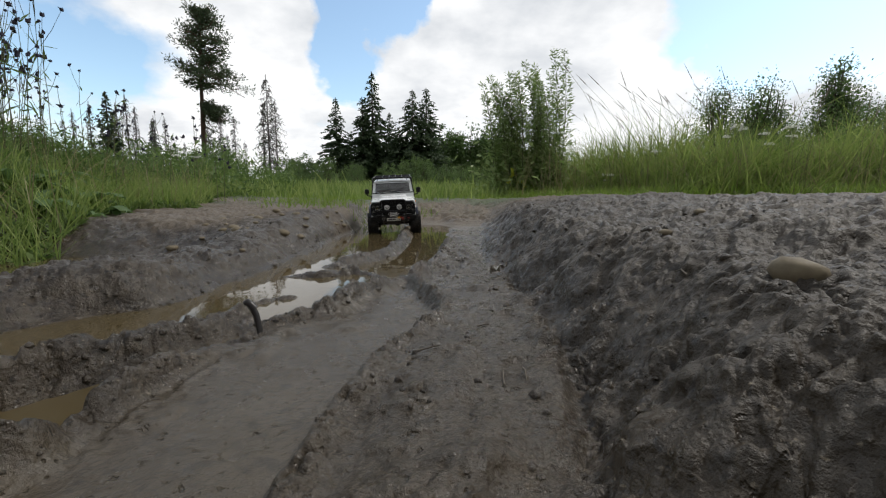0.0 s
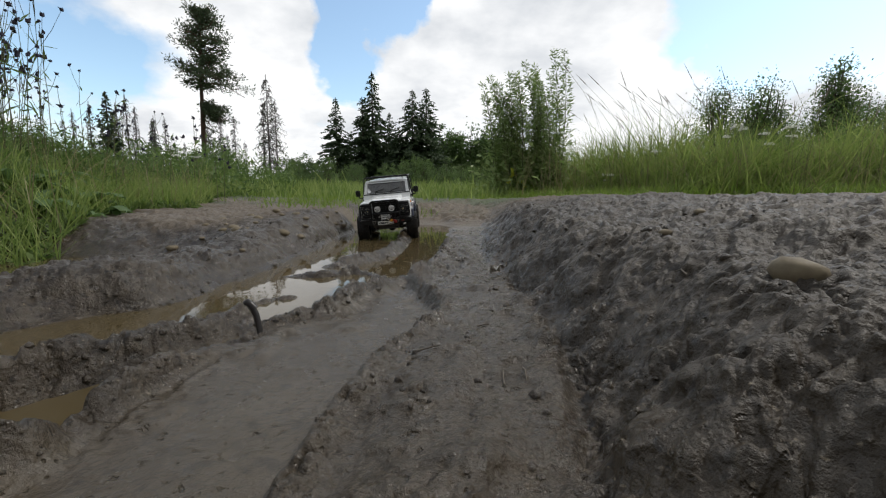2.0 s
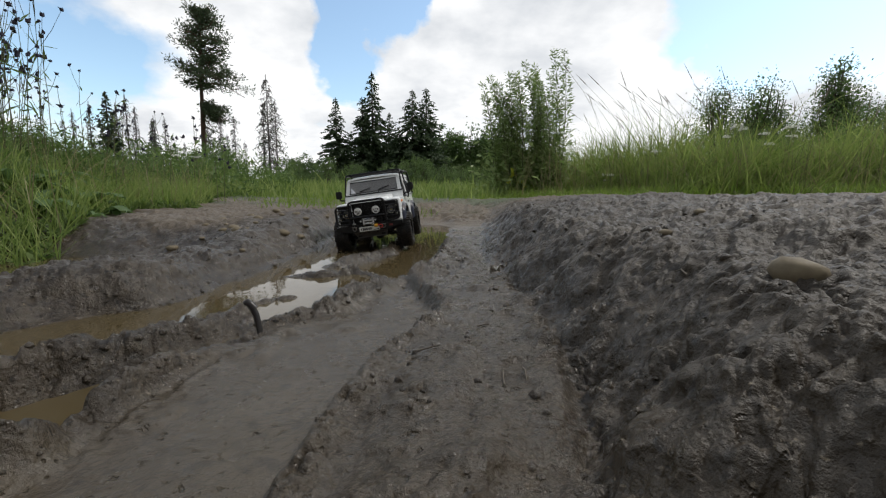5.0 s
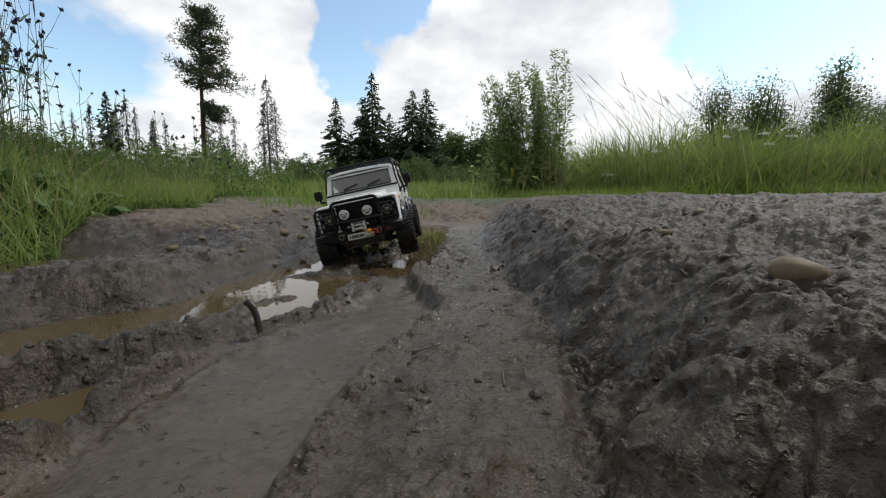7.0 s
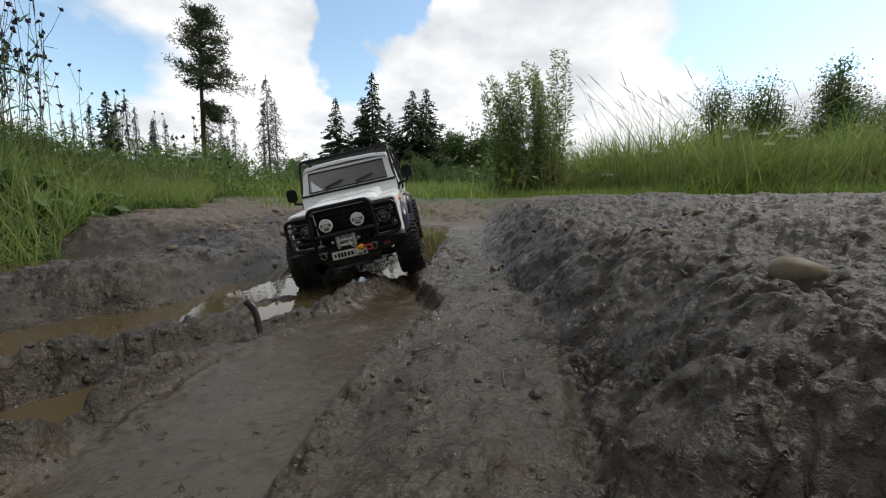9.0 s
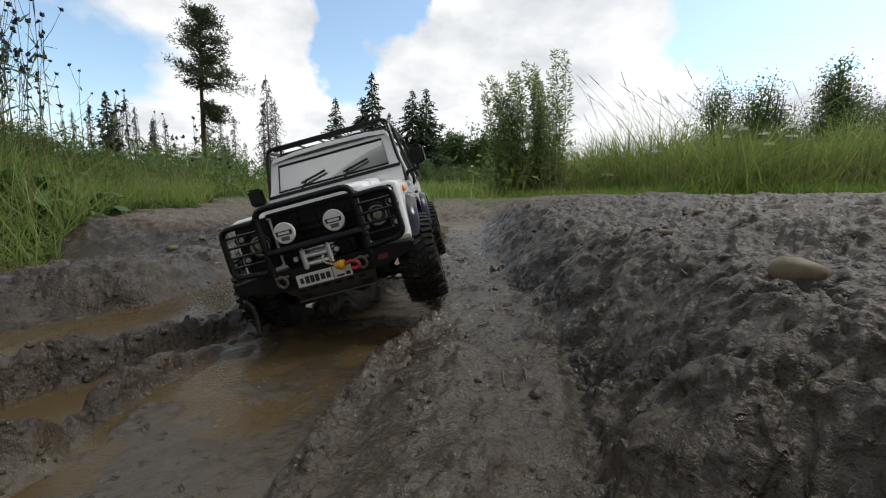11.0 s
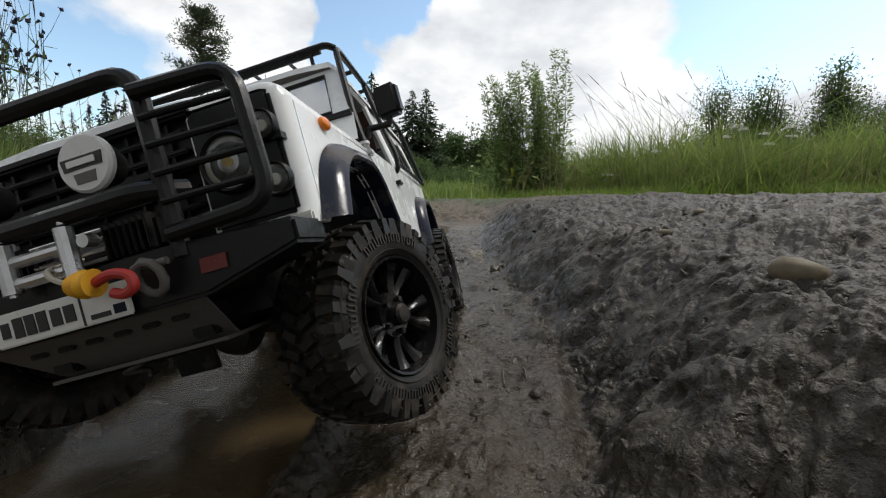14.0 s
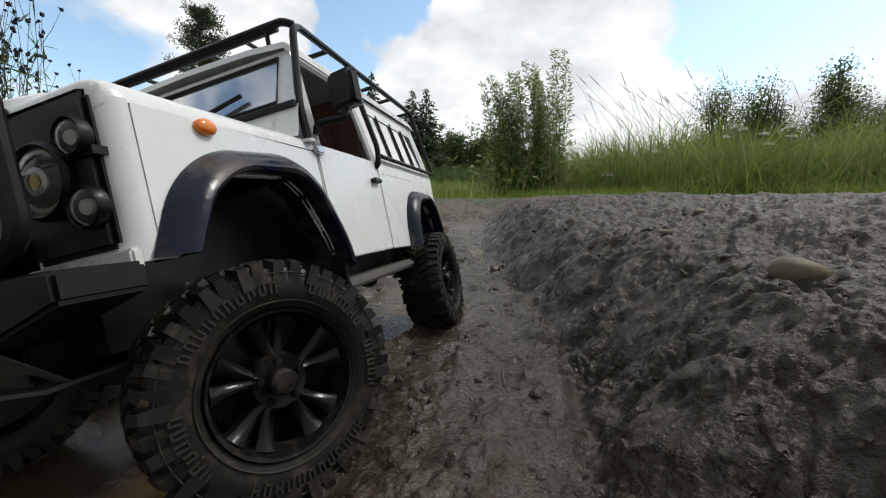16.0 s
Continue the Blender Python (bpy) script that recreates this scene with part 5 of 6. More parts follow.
def tread_mesh():
    R, W = 0.0487, 0.0185
    bm = bmesh.new()
    rnd = random.Random(4)
    n = 40
    for i in range(n):
        for row, (h0, h1) in enumerate(((-1.10, -0.56), (-0.50, -0.06), (0.04, 0.48), (0.56, 1.10))):
            a = (i + (0.5 if row % 2 else 0.0) + rnd.uniform(-0.09, 0.09)) * math.tau / n
            outer = row in (0, 3)
            deep = (0.0056 if outer else 0.0044) * rnd.uniform(0.9, 1.1)
            long = (h1 - h0) * W * (rnd.choice((0.84, 1.0)) if outer else rnd.uniform(0.85, 1.08))
            block = lug(deep, 0.0049 if outer else 0.0047, long, (-1 if row == 0 else 1) if outer else 0)
            tilt = pose(0, 0, 0, (-26 if row == 1 else 26 if row == 2 else 7 * (1 if i % 2 else -1)), 0, 0)
            join(bm, block, Matrix.Rotation(a, 4, "Z") @ Matrix.Translation((R - deep * 0.5, 0, (h0 + h1) / 2 * W)) @ tilt)
    return bm


def mud_cake(seed):
    """Crumbs of wet mud stuck between the blocks."""
    bm = bmesh.new()
    rnd = random.Random(seed)
    for k in range(150):
        a, h = rnd.uniform(0, math.tau), rnd.uniform(-1.0, 1.02) * 0.0185
        r = rnd.uniform(0.0008, 0.0022)
        b = bmesh.new()
        bmesh.ops.create_icosphere(b, subdivisions=1, radius=r)
        for v in b.verts:
            v.co *= 1 + 0.5 * noise.noise(v.co * 900 + Vector((k, 0, 0)))
        join(bm, b, Matrix.Rotation(a, 4, "Z") @ Matrix.Translation((0.0462 - 0.0012 * abs(h) / 0.0185 + rnd.uniform(0, 0.0006), 0, h)))
    return bm


def sidewall_marks(side):
    """Raised plain bars in place of the writing round the sidewall, and thin rings."""
    bm = lathe([(0.0424, 0.0), (0.0427, 0.0006), (0.0430, 0.0)], seg=72)
    lathe([(0.0312, -0.0006), (0.0316, 0.0004), (0.0320, -0.0006)], seg=72, bm=bm)
    rnd = random.Random(9)
    for start, count in ((8, 12), (108, 5), (152, 7), (216, 10), (306, 6)):
        for k in range(count):
            a = radians(start + k * 6.6)
            for o, w in ((-0.0010, 0.0007), (0.0010, 0.0007)):
                b = bmesh.new()
                bmesh.ops.create_cube(b, size=1, matrix=Matrix.Diagonal((rnd.choice((0.0046, 0.0046, 0.0030)), w, 0.0011, 1)))
                join(bm, b, Matrix.Rotation(a, 4, "Z") @ Matrix.Translation((0.0372, o, 0.0006)))
            b = bmesh.new()
            bmesh.ops.create_cube(b, size=1, matrix=Matrix.Diagonal((0.0008, 0.0024, 0.0011, 1)))
            join(bm, b, Matrix.Rotation(a, 4, "Z") @ Matrix.Translation((0.0372 + rnd.choice((-0.0019, 0.0, 0.0019)), 0, 0.0006)))
    bmesh.ops.translate(bm, vec=(0, 0, 0.0192 * side), verts=bm.verts)
    return bm


def rim_mesh():
    """Deep black rim: stepped lip and ten tapering spokes in pairs, each with a ridge along it."""
    bm = lathe([(0.0286, 0.0168), (0.0283, 0.0186), (0.0272, 0.0182), (0.0266, 0.0150), (0.0258, 0.0120), (0.0252, -0.010), (0.0276, -0.017), (0.0288, -0.016)], seg=64)
    for i in range(10):
        a = (i // 2) * math.tau / 5 + (0.24 if i % 2 else -0.24)
        sp = bmesh.new()
        rows = []
        for t in (0.0, 0.35, 0.75, 1.0):
            x = 0.0085 + (0.0256 - 0.0085) * t
            w = 0.0018 + 0.0014 * t + (0.0010 if t == 1.0 else 0)
            z = 0.0105 - 0.0020 * math.sin(math.pi * t) + 0.0030 * t
            y0 = (0.0016 if i % 2 else -0.0016) * (1 - t) * -1
            rows.append([sp.verts.new((x, y0 + q * w, z + d)) for q, d in ((-1, -0.006), (-1, -0.0006), (-0.55, 0.0006), (0, 0.0013), (0.55, 0.0006), (1, -0.0006), (1, -0.006))])
        for A, B in zip(rows, rows[1:]):
            for k in range(6):
                sp.faces.new((A[k], A[k + 1], B[k + 1], B[k]))
            sp.faces.new((A[6], A[0], B[0], B[6]))
        join(bm, sp, Matrix.Rotation(a, 4, "Z"))
    lathe([(0.0, -0.004), (0.0115, -0.004), (0.0115, 0.0095), (0.0105, 0.0115), (0.0075, 0.0108), (0.0, 0.0108)], seg=30, bm=bm)
    lathe([(0.0, -0.006), (0.0255, -0.006), (0.0255, -0.004), (0.0, -0.004)], seg=40, bm=bm)
    return bm


WHEEL_X, AXLE_F, AXLE_R, AXLE_Z = 0.0800, -0.158, 0.088, 0.0485
OUTWARD = {1: pose(0, 0, 0, 0, 90, 0), -1: pose(0, 0, 0, 0, -90, 0)}


def wheel(side, y):
    w = part("wheel", join(None, tyre_mesh(), OUTWARD[side]), RUBBER, truck, "black muddy off-road tyre on spoked rim")
    w.location = (side * WHEEL_X, y, AXLE_Z)
    w.scale = (0.94, 0.94, 0.94)
    tagged(part("tread", join(None, tread_mesh(), OUTWARD[side]), RUBBER, w, "chunky muddy tread blocks"), kind="stuff")
    tagged(part("stuck_mud", join(None, mud_cake(int(5 + y * 900 + side)), OUTWARD[side]), WET_MUD, w, "wet mud stuck in the tread"), kind="stuff")
    part("rim", join(None, rim_mesh(), OUTWARD[side]), RIM, w, "gloss black ten-spoke rim")
    tagged(part("sidewall_lettering", join(None, sidewall_marks(1), OUTWARD[side]), WORN_TEXT, w, "raised bars of lettering"), kind="stuff")
    cap = lathe([(0.0052, 0.011), (0.0052, 0.0165), (0.004, 0.0178), (0.0, 0.0178)], seg=20)
    part("hub_cap", join(None, cap, OUTWARD[side]), RIM, w)
    for i in range(5):
        nut = lathe([(0.0015, 0.011), (0.0015, 0.0142), (0.0, 0.0142)], seg=6)
        bmesh.ops.translate(nut, vec=(0.0083 * math.cos(i * math.tau / 5), 0.0083 * math.sin(i * math.tau / 5), 0), verts=nut.verts)
        part("wheel_nut", join(None, nut, OUTWARD[side]), RIM, w)
    return w


truck = tagged(new("toy_truck"), "white model off-road truck with black bull bar driving through mud", "toy truck")
WHEELS = [(wheel(s, y), s, y) for y in (AXLE_F, AXLE_R) for s in (1, -1)]

ARCH_F = [(-0.1865, 0.0965), (-0.176, 0.1165), (-0.160, 0.1262), (-0.122, 0.1285), (-0.108, 0.120), (-0.0925, 0.096), (-0.0885, 0.0825)]
ARCH_R = [(0.046, 0.083), (0.052, 0.107), (0.066, 0.1225), (0.104, 0.1235), (0.118, 0.110), (0.124, 0.0925)]
SIDE = 0.082


def arch_flare(line, s):
    """A glossy moulded arch standing proud of the body along the opening."""
    pts = fillet([(0, y, z) for y, z in line], 0.012, 5)
    cy, cz = sum(p.y for p in pts) / len(pts), min(p.z for p in pts) + 0.012
    rows = []
    for p in pts:
        d = Vector((0, p.y - cy, p.z - cz)).normalized()
        sec = [(SIDE - 0.012, 0.000), (SIDE + 0.0085, 0.0), (SIDE + 0.0095, 0.0016), (SIDE + 0.0085, 0.0048), (SIDE + 0.004, 0.0088), (SIDE + 0.0004, 0.0105)]
        rows.append([(s * x, p.y + d.y * o, p.z + d.z * o) for x, o in sec])
    return loft(rows)


def build_body():
    # wings, doors and rear quarter on either side
    for s in (1, -1):
        wing = [(-0.1935, 0.0965)] + ARCH_F + [(-0.0885, 0.1455), (-0.1935, 0.1455)]
        bm = slab(wing, 0, s * (SIDE - 0.003), s * SIDE, 0.0006)
        # rounded shoulder up to the bonnet line
        sec = [(0.0, 0.1445), (0.0006, 0.1475), (0.0022, 0.1502), (0.0048, 0.1520), (0.0085, 0.1530), (0.038, 0.1532)]
        rows = []
        for y, inset, sink in ((-0.2008, 0.0066, 0.0040), (-0.2003, 0.0045, 0.0022), (-0.1990, 0.0024, 0.0009), (-0.1966, 0.0008, 0.0002), (-0.1935, 0.0, 0.0), (-0.14, 0.0, -0.0006), (-0.0885, 0.0, -0.0014)):
            rows.append([(s * (SIDE - max(o, inset * (1 - o / 0.038)) if o < 0.03 else SIDE - 0.038), y, z - sink) for o, z in sec])
        loft(rows, bm)
        # rounded front corner
        arc = [(SIDE - 0.0072 * (1 - math.cos(q)), -0.1935 - 0.0072 * math.sin(q)) for q in [k * math.pi / 12 for k in range(7)]]
        loft([[(s * x, y, 0.0965) for x, y in arc], [(s * x, y, 0.1458) for x, y in arc]], bm)
        w = part("front_wing", bm, PAINT, truck)
        part("wheel_arch_flare", arch_flare(ARCH_F, s), FLARE, truck, "dark blue glossy wheel arch flare")
        part("wheel_arch_flare", arch_flare(ARCH_R, s), FLARE, truck, "dark blue glossy wheel arch flare")
        ind = lathe([(0.0036, 0.0), (0.0037, 0.0012), (0.0034, 0.0022), (0.0024, 0.0030), (0.0, 0.0034)], OUTWARD[s], 20)
        bmesh.ops.scale(ind, vec=(1, 1.25, 0.85), verts=ind.verts)
        bmesh.ops.translate(ind, vec=(s * SIDE, -0.166, 0.1425), verts=ind.verts)
        part("side_indicator", ind, ORANGE, truck, "orange side indicator lamp")
        door = [(-0.0872, 0.0845), (-0.0045, 0.0845), (-0.0045, 0.1505), (-0.0872, 0.1505)]
        bm = slab(door, 0, s * (SIDE - 0.003), s * (SIDE + 0.0004), 0.0008)
        d = part("door", bm, PAINT, truck, "white door with open side window")
        bm = None
        # window frame leaning inward
        for a, b in (((SIDE - 0.001, -0.085, 0.150), (0.0705, -0.072, 0.2075)), ((SIDE - 0.001, -0.0065, 0.150), (0.0705, -0.0065, 0.2075)), ((0.0705, -0.072, 0.2075), (0.0705, -0.0065, 0.2075))):
            bm = tube([(s * a[0], a[1], a[2]), (s * b[0], b[1], b[2])], 0.0026, seg=6, bm=bm)
        part("window_frame", bm, PAINT, d)
        hb = box(s * SIDE if s > 0 else s * SIDE - 0.0045, -0.0195, 0.1335, s * SIDE + 0.0045 if s > 0 else s * SIDE, -0.0085, 0.1365, 0.0008)
        tube([(s * SIDE, -0.0195, 0.135), (s * (SIDE + 0.0045), -0.0195, 0.135)], 0.0018, bm=hb)
        part("door_handle", hb, BLACK, d, "black door handle")
        for z in (0.098, 0.146):
            hn = box(min(s * SIDE, s * (SIDE + 0.003)), -0.0915, z - 0.002, max(s * SIDE, s * (SIDE + 0.003)), -0.0835, z + 0.002, 0.0008)
            part("door_hinge", hn, CHROME if z > 0.12 else PAINT, d)
        rear = [(-0.0020, 0.0845)] + ARCH_R + [(0.146, 0.0965), (0.148, 0.1505), (-0.0020, 0.1505)]
        part("rear_quarter", slab(rear, 0, s * (SIDE - 0.003), s * SIDE, 0.0006), PAINT, truck)
        # upper rear side with one long window
        bm = None
        for y0, y1 in ((-0.002, 0.014), (0.128, 0.147)):
            rows = [[(s * SIDE, y0, 0.150), (s * SIDE, y1, 0.150)], [(s * 0.0705, y0, 0.209), (s * 0.0705, y1, 0.209)]]
            bm = loft(rows, bm)
        for z0, z1, x0, x1 in ((0.150, 0.160, SIDE, 0.0800), (0.196, 0.209, 0.0731, 0.0705)):
            loft([[(s * x0, 0.014, z0), (s * x0, 0.128, z0)], [(s * x1, 0.014, z1), (s * x1, 0.128, z1)]], bm)
        part("side_upper", bm, PAINT, truck)
        part("side_window", loft([[(s * 0.0795, 0.013, 0.159), (s * 0.0795, 0.129, 0.159)], [(s * 0.0722, 0.013, 0.197), (s * 0.0722, 0.129, 0.197)]]), GLASS, truck)
        for y in (0.040, 0.072, 0.102):
            part("window_bar", tube([(s * 0.0805, y, 0.158), (s * 0.0728, y, 0.198)], 0.0011, seg=6), BLACK, truck)
        # row of rivets along the quarter
        for k in range(9):
            rv = lathe([(0.0009, 0.0), (0.0006, 0.0007), (0.0, 0.0008)], OUTWARD[s], 6)
            bmesh.ops.translate(rv, vec=(s * SIDE, 0.006 + 0.008 * k, 0.1425), verts=rv.verts)
            part("rivet", rv, PAINT, truck)
        # sill step under the door
        bm = box(min(s * 0.060, s * 0.081), -0.080, 0.066, max(s * 0.060, s * 0.081), 0.040, 0.0725, 0.002)
        tube([(s * 0.06, -0.07, 0.068), (s * 0.03, -0.07, 0.066)], 0.003, bm=bm)
        tube([(s * 0.06, 0.03, 0.068), (s * 0.03, 0.03, 0.066)], 0.003, bm=bm)
        part("rock_slider", bm, STEEL, truck, "muddy grey steel side step")
        mf = slab([(-0.0915, 0.088), (-0.0885, 0.088), (-0.0850, 0.036), (-0.0880, 0.036)], 0, s * 0.056, s * 0.086, 0.0006)
        part("mud_flap", mf, RUBBER, truck)
        mf = slab([(0.137, 0.094), (0.140, 0.094), (0.146, 0.040), (0.143, 0.040)], 0, s * 0.056, s * 0.088, 0.0006)
        part("mud_flap", mf, RUBBER, truck)
        # mirror
        bm = box(-0.0085, -0.005, -0.0105, 0.0085, 0.005, 0.0105, 0.0024, 3)
        bmesh.ops.transform(bm, matrix=pose(s * 0.1015, -0.0775, 0.1775, 0, 0, s * -12), verts=bm.verts)
        mi = part("wing_mirror", bm, BLACK, truck, "black door mirror on a bent arm")
        part("mirror_arm", tube([(s * 0.0835, -0.086, 0.1555), (s * 0.085, -0.086, 0.161), (s * 0.0995, -0.0785, 0.1625), (s * 0.0995, -0.0775, 0.170)], 0.0021, 0.004), BLACK, mi)
        part("mirror_glass", box(s * 0.1015 - 0.0070, -0.0722, 0.169, s * 0.1015 + 0.0070, -0.0716, 0.186), CHROME, mi)
    # inner wheel boxes and floor, all in shade
    bm = box(-0.052, -0.193, 0.070, 0.052, 0.140, 0.148)
    part("inner_tub", bm, BLACK, truck)
    for y in (AXLE_F, AXLE_R):
        part("wheel_well", box(-0.0785, y - 0.046, 0.1285, 0.0785, y + 0.046, 0.131), BLACK, truck)
        ax = tube([(-0.062, y, AXLE_Z + 0.014), (0.062, y, AXLE_Z + 0.014)], 0.0048)
        lathe([(0, -0.011), (0.010, -0.008), (0.013, 0), (0.010, 0.008), (0, 0.011)], Matrix.Translation((0.012, y, AXLE_Z + 0.014)) @ pose(0, 0, 0, 90, 0, 0), 16, ax)
        part("axle", ax, BLACK, truck)
        for s in (1, -1):
            sp = []
            for k in range(61):
                a = k / 60 * math.tau * 5
                sp.append((s * 0.046 + 0.0055 * math.cos(a), y + 0.0055 * math.sin(a), 0.052 + 0.036 * k / 60))
            part("coil_spring", tube(sp, 0.0011, seg=6), STEEL, truck)
    for s in (1, -1):
        part("chassis_rail", box(s * 0.030 - 0.005, -0.205, 0.066, s * 0.030 + 0.005, 0.150, 0.078, 0.001), BLACK, truck)
    part("tail_panel", box(-0.0815, 0.1455, 0.0900, 0.0815, 0.1485, 0.150, 0.001), PAINT, truck)
    part("tail_upper", loft([[(-0.0815, 0.147, 0.150), (0.0815, 0.147, 0.150)], [(-0.0705, 0.146, 0.209), (0.0705, 0.146, 0.209)]]), PAINT, truck)
    # bonnet with raised middle
    rows = []
    for y, h in ((-0.2012, 0.1500), (-0.1995, 0.1560), (-0.194, 0.1592), (-0.18, 0.1610), (-0.14, 0.1632), (-0.100, 0.1652)):
        rows.append([(x, y + 0.0012 * (abs(x) / 0.05) ** 2, max(z + h - 0.1610, 0.1500) if k not in (0, 11) else 0.1515) for k, (x, z) in enumerate(((-0.0535, 0.152), (-0.052, 0.1565), (-0.049, 0.1590), (-0.040, 0.1603), (-0.022, 0.161), (-0.014, 0.1603), (0.014, 0.1603), (0.022, 0.161), (0.040, 0.1603), (0.049, 0.1590), (0.052, 0.1565), (0.0535, 0.152)))])
    part("bonnet", loft(rows), PAINT, truck)
    # scuttle under the windscreen
    rows = [[(-0.081, y, z), (-0.074, y, z + 0.001), (0.074, y, z + 0.001), (0.081, y, z)] for y, z in ((-0.101, 0.1525), (-0.0985, 0.158), (-0.0965, 0.166), (-0.094, 0.1715))]
    part("scuttle", loft(rows), PAINT, truck)
    for s in (1, -1):
        part("scuttle_vent", box(s * 0.05 - 0.017, -0.0995, 0.1600, s * 0.05 + 0.017, -0.0968, 0.1652, 0.0008), PAINT, truck)
    # windscreen: frame round a flat pane leaning back
    lo, hi = Vector((0, -0.0945, 0.1705)), Vector((0, -0.0745, 0.2115))
    bm = None
    for s in (1, -1):
        bm = loft([[(s * 0.0795, lo.y, lo.z), (s * 0.0672, lo.y, lo.z)], [(s * 0.0735, hi.y, hi.z), (s * 0.0645, hi.y, hi.z)]], bm)
    loft([[(-0.0672, lo.y, lo.z), (0.0672, lo.y, lo.z)], [(-0.0672, -0.0918, 0.1755), (0.0672, -0.0918, 0.1755)]], bm)
    loft([[(-0.0650, -0.0768, 0.2070), (0.0650, -0.0768, 0.2070)], [(-0.0645, hi.y, hi.z), (0.0645, hi.y, hi.z)]], bm)
    part("windscreen_frame", bm, PAINT, truck)
    part("windscreen", loft([[(-0.0675, -0.0914, 0.1752), (0.0675, -0.0914, 0.1752)], [(-0.0652, -0.0764, 0.2074), (0.0652, -0.0764, 0.2074)]]), GLASS, truck, "tinted windscreen reflecting the sky")
    seal = tube([(-0.0672, -0.0926, 0.1758), (0.0672, -0.0926, 0.1758), (0.0645, -0.0776, 0.2066), (-0.0645, -0.0776, 0.2066)], 0.0011, seg=6, closed=True)
    part("windscreen_seal", seal, BLACK, truck)
    for x in (-0.026, 0.026):
        wp = tube([(x - 0.013, -0.0952, 0.1735), (x - 0.004, -0.0918, 0.1830)], 0.0011, seg=6)
        tube([(x - 0.013, -0.0935, 0.1795), (x + 0.018, -0.0896, 0.1872)], 0.0013, seg=6, bm=wp)
        part("wiper", wp, BLACK, truck)
    # roof with rounded edges
    rows = []
    for y, drop in ((-0.0775, 0.006), (-0.0755, 0.0015), (-0.068, 0.0), (0.138, 0.0), (0.146, 0.002), (0.1485, 0.007)):
        rows.append([(x, y, z - drop) for x, z in ((-0.0735, 0.2085), (-0.0725, 0.2140), (-0.069, 0.2175), (-0.045, 0.2200), (0, 0.2210), (0.045, 0.2200), (0.069, 0.2175), (0.0725, 0.2140), (0.0735, 0.2085))])
    part("roof", loft(rows), PAINT, truck)
    # seats and dash seen through the glass
    for x in (-0.034, 0.034):
        bm = box(x - 0.019, -0.045, 0.150, x + 0.019, -0.005, 0.158, 0.003)
        box(x - 0.018, -0.012, 0.155, x + 0.018, -0.003, 0.192, 0.004, bm=bm)
        part("seat", bm, SEAT, truck)
    part("dashboard", box(-0.070, -0.090, 0.150, 0.070, -0.070, 0.169, 0.003), BLACK, truck)
    part("bulkhead", box(-0.070, 0.0, 0.150, 0.070, 0.002, 0.206), SEAT, truck)


